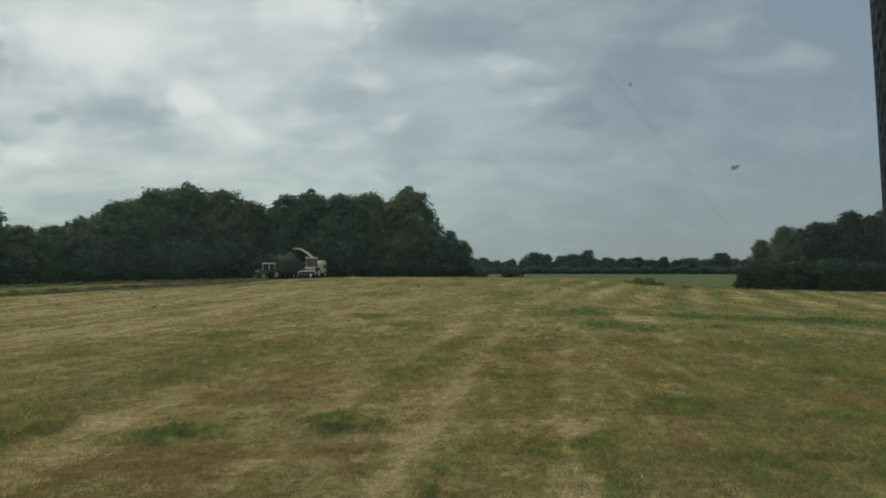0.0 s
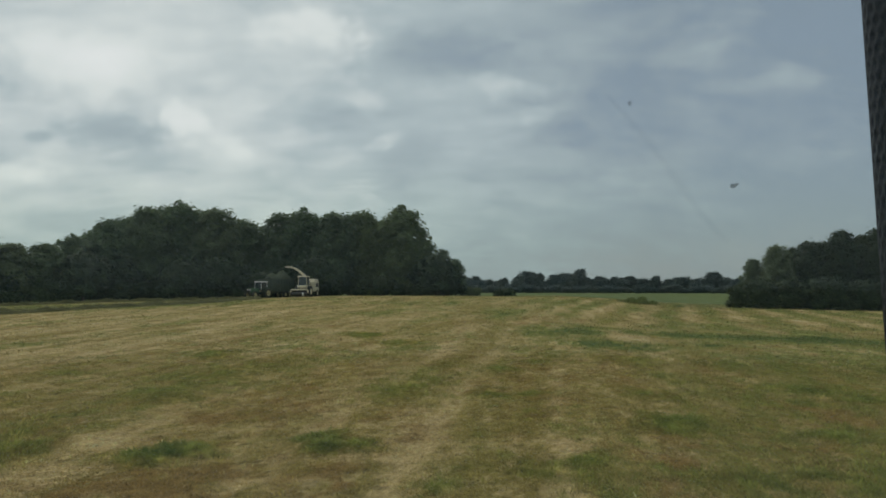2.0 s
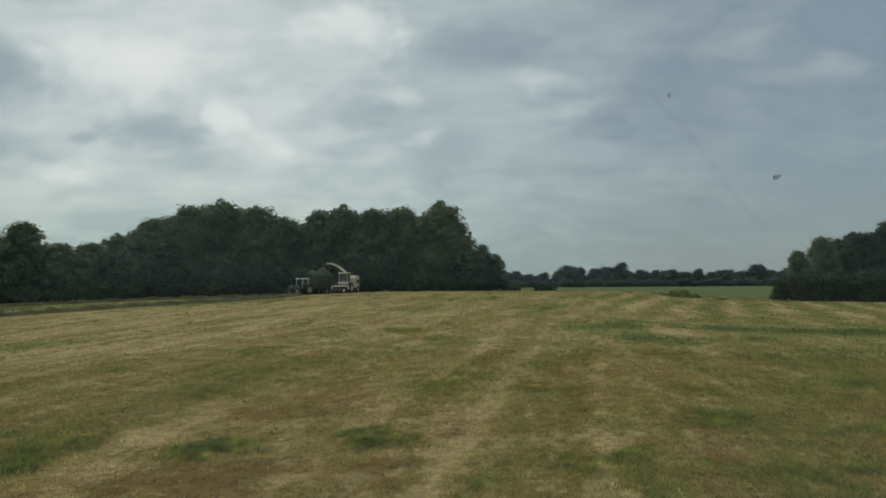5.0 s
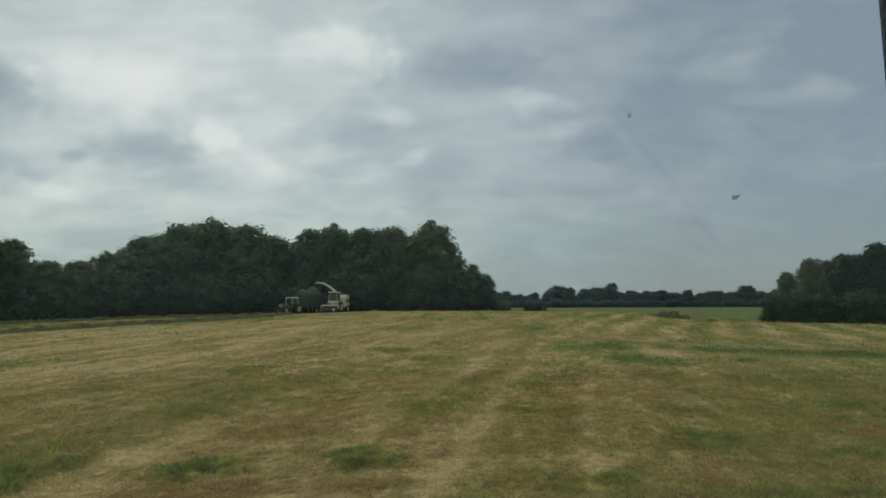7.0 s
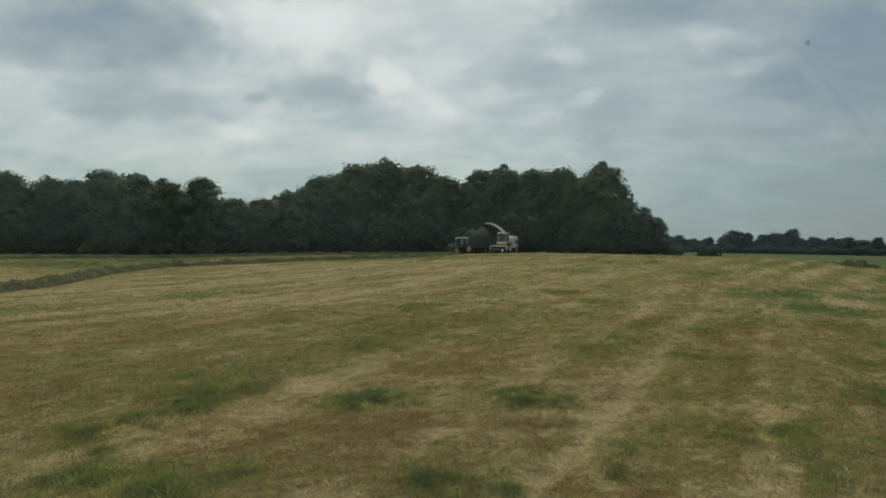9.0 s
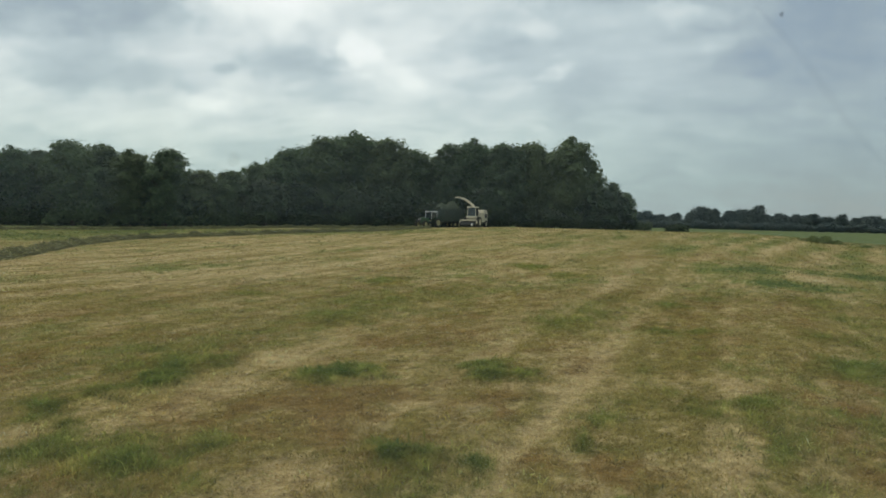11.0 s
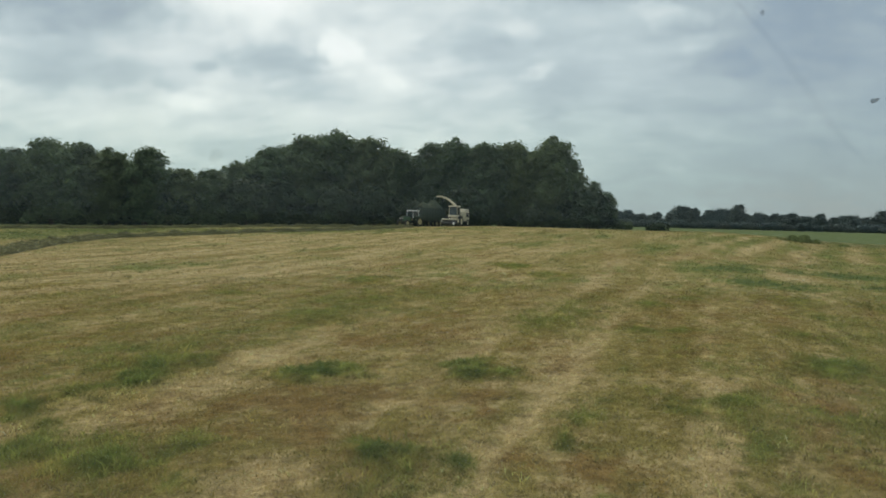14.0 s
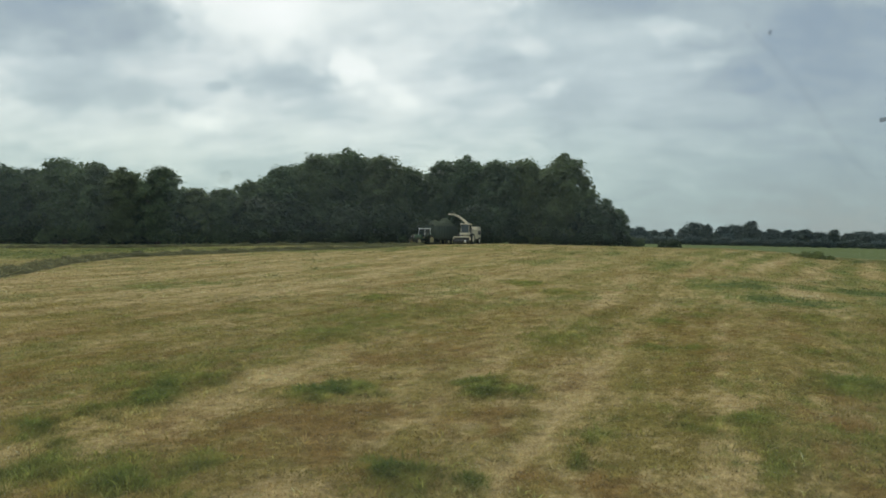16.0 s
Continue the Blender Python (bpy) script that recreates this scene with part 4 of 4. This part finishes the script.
# ---------------------------------------------------------------- machines by the wood
def make_forager():
    """Self-propelled forage harvester, nose along -y."""
    root = stand("forage_harvester", 7.86, 165.5, -13, "cream self-propelled forage harvester with raised spout, filling a trailer", "harvester")
    bm = bmesh.new()
    box(bm, (0, 2.2, 1.75), (2.5, 4.3, 1.7), 0.12)
    box(bm, (0, 3.4, 2.75), (2.4, 2.0, 0.6), 0.12, 0.92)
    part("body", bm, mat_cream, root)
    bm = bmesh.new()
    for i in range(7):
        box(bm, (1.262, 2.6 + i * 0.22, 2.0), (0.03, 0.12, 0.7), 0.005)
    part("side_grille", bm, mat_dark, root, "dark slatted engine grille")
    bm = bmesh.new()
    box(bm, (0, 4.38, 1.7), (2.1, 0.06, 1.1), 0.02)
    part("rear_grille", bm, mat_dark, root, "dark radiator screen")
    bm = bmesh.new()
    box(bm, (0, 1.0, 0.85), (1.5, 6.0, 0.45), 0.04)
    part("chassis", bm, mat_dark, root)
    bm = bmesh.new()
    box(bm, (0, -0.75, 2.65), (1.75, 1.5, 1.45), 0.08, 0.94)
    cab = part("cab", bm, mat_cabglass, root, "dark tinted glass cab")
    bm = bmesh.new()
    box(bm, (0, -0.8, 3.45), (1.95, 1.85, 0.2), 0.07)
    part("roof", bm, mat_cream, cab, "cream cab roof")
    for sx in (-1, 1):
        for sy in (-1.49, -0.02):
            bm = bmesh.new()
            rod(bm, (sx * 0.87, sy, 1.9), (sx * 0.82, sy + (0.04 if sy < -1 else -0.04), 3.38), 0.05)
            part("pillar", bm, mat_cream, cab)
    bm = bmesh.new()
    box(bm, (0, -0.9, 1.75), (2.0, 1.7, 0.4), 0.06)
    part("cab_floor", bm, mat_cream, root)
    for sx in (-1, 1):
        bm = bmesh.new()
        rod(bm, (sx * 1.0, -1.7, 2.3), (sx * 1.45, -1.75, 2.5), 0.02)
        box(bm, (sx * 1.45, -1.75, 2.6), (0.22, 0.06, 0.42), 0.02)
        part("mirror", bm, mat_dark, root)
        bm = bmesh.new()
        rod(bm, (sx * 0.6, -1.75, 3.48), (sx * 0.6, -1.82, 3.48), 0.09)
        part("work_light", bm, mat_headlight, root)
    bm = bmesh.new()
    for i in range(5):
        box(bm, (1.25, -0.9, 0.7 + i * 0.28), (0.12, 0.5, 0.04), 0.01)
    for sy in (-1.15, -0.65):
        rod(bm, (1.28, sy, 0.6), (1.2, sy, 2.6), 0.025)
    part("ladder", bm, mat_dark, root)
    # header
    bm = bmesh.new()
    box(bm, (0, -3.0, 1.2), (3.5, 0.4, 0.22), 0.06)
    for sx in (-1, 1):
        box(bm, (sx * 1.75, -3.1, 0.9), (0.1, 0.8, 0.45), 0.04, 0.8)
    head = part("pickup_header", bm, mat_cream, root, "cream pick-up header frame")
    bm = bmesh.new()
    box(bm, (0, -2.75, 0.7), (3.4, 0.14, 0.85), 0.03)
    part("header_back", bm, mat_dark, head, "dark header back plate")
    bm = bmesh.new()
    rod(bm, (-1.65, -3.35, 0.5), (1.65, -3.35, 0.5), 0.3, None, 16)
    for i in range(34):
        for q in range(4):
            a = q * math.pi / 2 + i * 0.4
            x = -1.6 + i * 0.097
            rod(bm, (x, -3.35 + 0.28 * math.cos(a), 0.5 + 0.28 * math.sin(a)), (x, -3.35 + 0.42 * math.cos(a), 0.5 + 0.42 * math.sin(a)), 0.012, None, 4)
    part("tine_reel", bm, mat_dark, head)
    bm = bmesh.new()
    box(bm, (0, -2.1, 1.0), (1.1, 1.3, 0.7), 0.08)
    part("feeder_house", bm, mat_cream, root)
    for sx in (-1, 1):
        w_ = wheel(root, sx * 1.3, -0.75, 0.92, 0.62, mat_cream, "cream rim")
        w_.rotation_euler = (0, 0, radians(90))
        w_ = wheel(root, sx * 1.15, 3.3, 0.62, 0.45, mat_cream, "cream rim")
        w_.rotation_euler = (0, 0, radians(90))
        bm = bmesh.new()
        rod(bm, (sx * 1.1, -3.05, 0.62), (sx * 1.45, -3.45, 0.62), 0.06)
        part("header_arm", bm, mat_white, root)
    bm = bmesh.new()
    rod(bm, (0.85, -3.62, 0.45), (1.15, -3.62, 0.45), 0.25, None, 16)
    part("gauge_wheel", bm, mat_white, root, "pale gauge wheel")
    # spout: turret and curved chute to the trailer's side
    bm = bmesh.new()
    rod(bm, (0, 0.35, 2.5), (0, 0.35, 3.45), 0.34, 0.30, 16)
    part("turret", bm, mat_cream, root)
    bm = bmesh.new()
    prev = None
    for i in range(15):
        u = i / 14
        out, up = 4.1 * u ** 1.05, 3.35 + 1.75 * math.sin(u * math.pi * 0.56)
        c = Vector((-out * 0.93, 0.35 - out * 0.28, up))
        wd, ht = 0.24 - 0.07 * u, 0.18 - 0.06 * u
        tan = Vector((-1, 0, 1.75 * 1.76 * math.cos(u * math.pi * 0.56) / 4.1)).normalized()
        nrm = Vector((-tan.z, 0, tan.x)) * -1
        side = Vector((0, 1, 0))
        ring = [bm.verts.new(c + side * (a * wd) + nrm * (b_ * ht)) for a, b_ in ((-1, -1), (1, -1), (1, 1), (-1, 1))]
        if prev:
            for j in range(4):
                bm.faces.new((prev[j], prev[(j + 1) % 4], ring[(j + 1) % 4], ring[j]))
        else:
            bm.faces.new(ring[::-1])
        prev = ring
    bm.faces.new(prev)
    spout = part("spout", bm, mat_cream, root, "long curved cream discharge spout")
    bm = bmesh.new()
    box(bm, (-3.98, -0.75, 4.98), (0.45, 0.36, 0.05), 0.01)
    part("flap", bm, mat_dark, spout)
    return root


def make_tractor(name, label, a, r, face):
    root = stand(name, a, r, face, label, "tractor")
    bm = bmesh.new()
    box(bm, (0, -1.55, 1.32), (0.85, 2.1, 0.85), 0.12, 0.9, (0, 0.05))
    part("bonnet", bm, mat_green, root, "dark green bonnet")
    bm = bmesh.new()
    box(bm, (0, -2.63, 1.3), (0.7, 0.06, 0.65), 0.02)
    part("grille", bm, mat_dark, root)
    for sx in (-1, 1):
        bm = bmesh.new()
        rod(bm, (sx * 0.25, -2.67, 1.45), (sx * 0.25, -2.62, 1.45), 0.1, None, 14)
        part("headlight", bm, mat_headlight, root)
    bm = bmesh.new()
    box(bm, (0, -0.6, 0.85), (0.55, 3.9, 0.45), 0.05)
    box(bm, (0, -2.2, 0.75), (1.5, 0.25, 0.2), 0.03)
    box(bm, (0, 0.9, 0.95), (1.5, 0.35, 0.35), 0.03)
    part("chassis", bm, mat_dark, root)
    bm = bmesh.new()
    box(bm, (0, 0.35, 2.1), (1.5, 1.55, 1.3), 0.08, 0.9)
    cab = part("cab", bm, mat_cabglass, root, "glazed cab")
    bm = bmesh.new()
    box(bm, (0, 0.35, 2.83), (1.6, 1.75, 0.18), 0.06)
    part("roof", bm, mat_white, cab, "pale cab roof")
    for sx in (-1, 1):
        for sy in (-0.42, 1.12):
            bm = bmesh.new()
            rod(bm, (sx * 0.75, sy, 1.45), (sx * 0.68, sy + (0.07 if sy < 0 else -0.07), 2.78), 0.045)
            part("pillar", bm, mat_white, cab, "pale cab pillar")
    for sx in (-1, 1):
        bm = bmesh.new()
        for i in range(7):
            q = math.pi * (0.12 + 0.76 * i / 6)
            box(bm, (sx * 0.95, 0.95 - 0.98 * math.cos(q), 0.85 + 0.98 * math.sin(q)), (0.55, 0.46, 0.05), 0.01)
        part("mudguard", bm, mat_green, root)
        w_ = wheel(root, sx * 0.98, 0.95, 0.88, 0.52, mat_yellow, "yellow rim")
        w_.rotation_euler = (0, 0, radians(90))
        w_ = wheel(root, sx * 0.92, -2.15, 0.62, 0.40, mat_yellow, "yellow rim")
        w_.rotation_euler = (0, 0, radians(90))
    bm = bmesh.new()
    rod(bm, (0.5, -0.65, 1.6), (0.5, -0.65, 2.95), 0.04)
    part("exhaust", bm, mat_dark, root)
    return root


def make_trailer():
    root = stand("silage_trailer", 9.42, 170.5, -32, "faded green high-sided silage trailer heaped with chopped grass", "trailer")
    bm = bmesh.new()
    box(bm, (0, 0, 0.95), (1.0, 6.2, 0.3), 0.03)
    rod(bm, (0, -3.0, 0.85), (0, -4.3, 0.7), 0.09)
    part("chassis", bm, mat_dark, root)
    for nm, c, s in (("side_panel", (-1.2, 0, 2.2), (0.08, 6.0, 2.2)), ("side_panel", (1.2, 0, 2.2), (0.08, 6.0, 2.2)), ("front_panel", (0, -2.98, 2.2), (2.3, 0.08, 2.2)), ("tailgate", (0, 2.98, 2.2), (2.3, 0.08, 2.2)), ("bed", (0, 0, 1.16), (2.3, 5.8, 0.1))):
        bm = bmesh.new()
        box(bm, c, s, 0.015)
        panel = part(nm, bm, mat_trailer, root)
        if nm == "side_panel":
            for i in range(9):
                bm = bmesh.new()
                box(bm, (c[0] * 1.05, -2.8 + i * 0.7, 2.2), (0.08, 0.09, 2.2), 0.01)
                part("rib", bm, mat_trailer, panel)
        if nm == "front_panel":
            for i in range(4):
                bm = bmesh.new()
                box(bm, (-0.9 + i * 0.6, -3.05, 2.2), (0.09, 0.08, 2.2), 0.01)
                part("rib", bm, mat_trailer, panel)
    for sx in (-1, 1):
        for y in (0.6, 1.75):
            w_ = wheel(root, sx * 0.95, y, 0.52, 0.42, mat_yellow, "yellow rim")
            w_.rotation_euler = (0, 0, radians(90))
    # heaped load
    g = np.random.default_rng(3)
    xs, ys = np.linspace(-1.13, 1.13, 16), np.linspace(-2.9, 2.9, 34)
    X, Y = np.meshgrid(xs, ys)
    Z = 3.0 + 1.75 * (1 - (X / 1.2) ** 2) * (1 - (Y / 3.2) ** 4) * (0.8 + 0.2 * np.sin(Y * 1.8)) + g.normal(0, 0.05, X.shape)
    v = np.stack([X, Y, Z], -1).reshape(-1, 3)
    f = [(j * 16 + i, j * 16 + i + 1, (j + 1) * 16 + i + 1, (j + 1) * 16 + i) for j in range(33) for i in range(15)]
    load = tagged(new("grass_load", mesh_from("grass_load", v, f, mat_hay)), "heap of green chopped grass in the trailer", "silage", kind="stuff")
    load.matrix_world = root.matrix_basis.copy()
    return root


make_forager().scale = (0.88, 0.9, 1.02)
make_tractor("tractor", "dark green tractor with yellow wheels towing the silage trailer", 10.55, 166.5, -32)
make_trailer()
# plain white block for a small far thing of unknown kind
w_ = heading(-8.6) * 300
bm = bmesh.new()
box(bm, (0, 0, 0.45), (1.9, 0.7, 0.9), 0.08)
me = bpy.data.meshes.new("white_block")
bm.to_mesh(me)
bm.free()
me.materials.append(mat_white)
trough = tagged(new("white_block", me), "small white block far out in the green meadow", "trough")
trough.location = (w_.x, w_.y, ground_z(w_.x, w_.y))

# ---------------------------------------------------------------- the cab from which the field is seen
cabin = tagged(new("tractor_cab"), "parked green tractor with dusty cab window and perforated exhaust guard", "tractor")
PY = 0.45  # the window's plane
bm = bmesh.new()
box(bm, (-0.22, PY + 0.01, EYE - 0.05), (1.10, 0.006, 1.15), 0)
pane = part("window_pane", bm, mat_pane, cabin, "dusty side window pane")
pane.visible_shadow = False


def blot(name, x, z, rx, rz, mat, seed, tail=0.0):
    """A flat uneven dried mark on the inside of the pane."""
    g = random.Random(seed)
    bm = bmesh.new()
    ring = []
    for i in range(14):
        a = 2 * math.pi * i / 14
        k = g.uniform(0.65, 1.15) + (tail if 1 <= i <= 2 else 0)
        ring.append(bm.verts.new((x + rx * k * math.cos(a), PY, EYE + z + rz * k * math.sin(a))))
    bm.faces.new(ring)
    r = bmesh.ops.extrude_face_region(bm, geom=bm.faces[:])
    bmesh.ops.translate(bm, vec=(0, 0.0012, 0), verts=[v for v in r["geom"] if isinstance(v, bmesh.types.BMVert)])
    ob = part(name, bm, mat, pane)
    ob.visible_shadow = False
    return ob


blot("dirt_speck", 0.0900, 0.0889, 0.00094, 0.00131, mat_faint, 1)
blot("dirt_speck", 0.1396, 0.0489, 0.00145, 0.00116, mat_speck, 2, 0.9)
blot("dried_drop", -0.1670, 0.0098, 0.00247, 0.00247, mat_drop, 3)
blot("dried_drop", -0.1285, 0.0054, 0.00160, 0.00218, mat_drop, 4)
blot("dried_drop", -0.1713, 0.0196, 0.00363, 0.00363, mat_drop, 5)
bm = bmesh.new()
prev = None
for i in range(13):
    u = i / 12
    x, z = 0.0784 + 0.0617 * u + 0.003 * math.sin(u * 5), 0.0929 - 0.0711 * u - 0.0044 * math.sin(u * 3)
    w2 = 0.0007 + 0.0006 * math.sin(u * 3.1)
    pair = [bm.verts.new((x - w2, PY - 0.001, EYE + z - w2)), bm.verts.new((x + w2, PY - 0.001, EYE + z + w2))]
    if prev:
        bm.faces.new((prev[0], prev[1], pair[1], pair[0]))
    prev = pair
part("smear", bm, mat_smear, pane, "faint slanting smear").visible_shadow = False

# perforated heat guard round the exhaust stack outside the window: staggered rows of dimpled holes
PITCH, COLS, ROWS, SUB, GUARD = 0.0138, 26, 116, 5, 0.055
v, f, mi = [], [], []
nu, nv = COLS * SUB, ROWS * SUB
for j in range(nv + 1):
    for i in range(nu):
        u, t = i / SUB, j / SUB
        row = int(math.floor(t))
        cu, ct = (u + (0.5 if row % 2 else 0.0)) % 1.0 - 0.5, t % 1.0 - 0.5
        hole = max(0.0, 1 - math.hypot(cu / 0.32, ct / 0.36) ** 2)
        turn = 2 * math.pi * i / nu
        rad = GUARD - 0.0025 * min(1.0, hole * 3)
        z = -1.0 + PITCH * t
        # the stack leans a little
        v.append((0.496 - 0.052 * z + rad * math.cos(turn), 0.925 + rad * math.sin(turn), EYE + z))
        if j < nv:
            q, q2 = j * nu + i, j * nu + (i + 1) % nu
            f.append((q, q2, q2 + nu, q + nu))
            # dimple floors take the painted hole shade
            mi.append(1 if hole > 0.3 else 0)
me = mesh_from("exhaust_guard", v, f, mat_black, True)
me.materials.append(mat_hole)
me.polygons.foreach_set("material_index", np.array(mi, dtype=np.int32))
trim = new("exhaust_guard", me)
trim.parent = cabin
tagged(trim, "black perforated exhaust heat guard")
bm = bmesh.new()
rod(bm, (0.548, 0.925, EYE - 1.02), (0.45, 0.22, 1.2), 0.04)
rod(bm, (0.548, 0.925, EYE - 1.06), (0.463, 0.925, EYE + 0.66), 0.038)
part("exhaust_pipe", bm, mat_dark, cabin)
for x in (-0.86, 0.40):
    for y in (-0.78, PY + 0.03):
        bm = bmesh.new()
        box(bm, (x, y, EYE - 0.3), (0.09, 0.09, 1.75), 0.02)
        part("cab_pillar", bm, mat_black, cabin)
bm = bmesh.new()
box(bm, (-0.23, -0.07, EYE + 0.62), (1.5, 1.7, 0.12), 0.04)
part("cab_roof", bm, mat_black, cabin)
bm = bmesh.new()
box(bm, (-0.23, -0.07, EYE - 1.22), (1.35, 1.52, 0.10), 0.02)
part("cab_floor", bm, mat_black, cabin)
bm = bmesh.new()
box(bm, (-0.23, PY + 0.02, EYE - 0.95), (1.2, 0.05, 0.5), 0.02)
part("door_panel", bm, mat_black, cabin)
bm = bmesh.new()
box(bm, (-1.1, -0.07, 1.0), (4.2, 0.6, 0.55), 0.05)
box(bm, (-2.1, -0.07, 1.45), (2.2, 0.8, 0.7), 0.1)
part("tractor_body", bm, mat_green, cabin)
for x, r, w2 in ((-0.5, 0.85, 0.5), (-2.9, 0.6, 0.4)):
    for y in (-1.0, 0.86):
        wheel(cabin, x, y, r, w2, mat_yellow, "yellow rim")
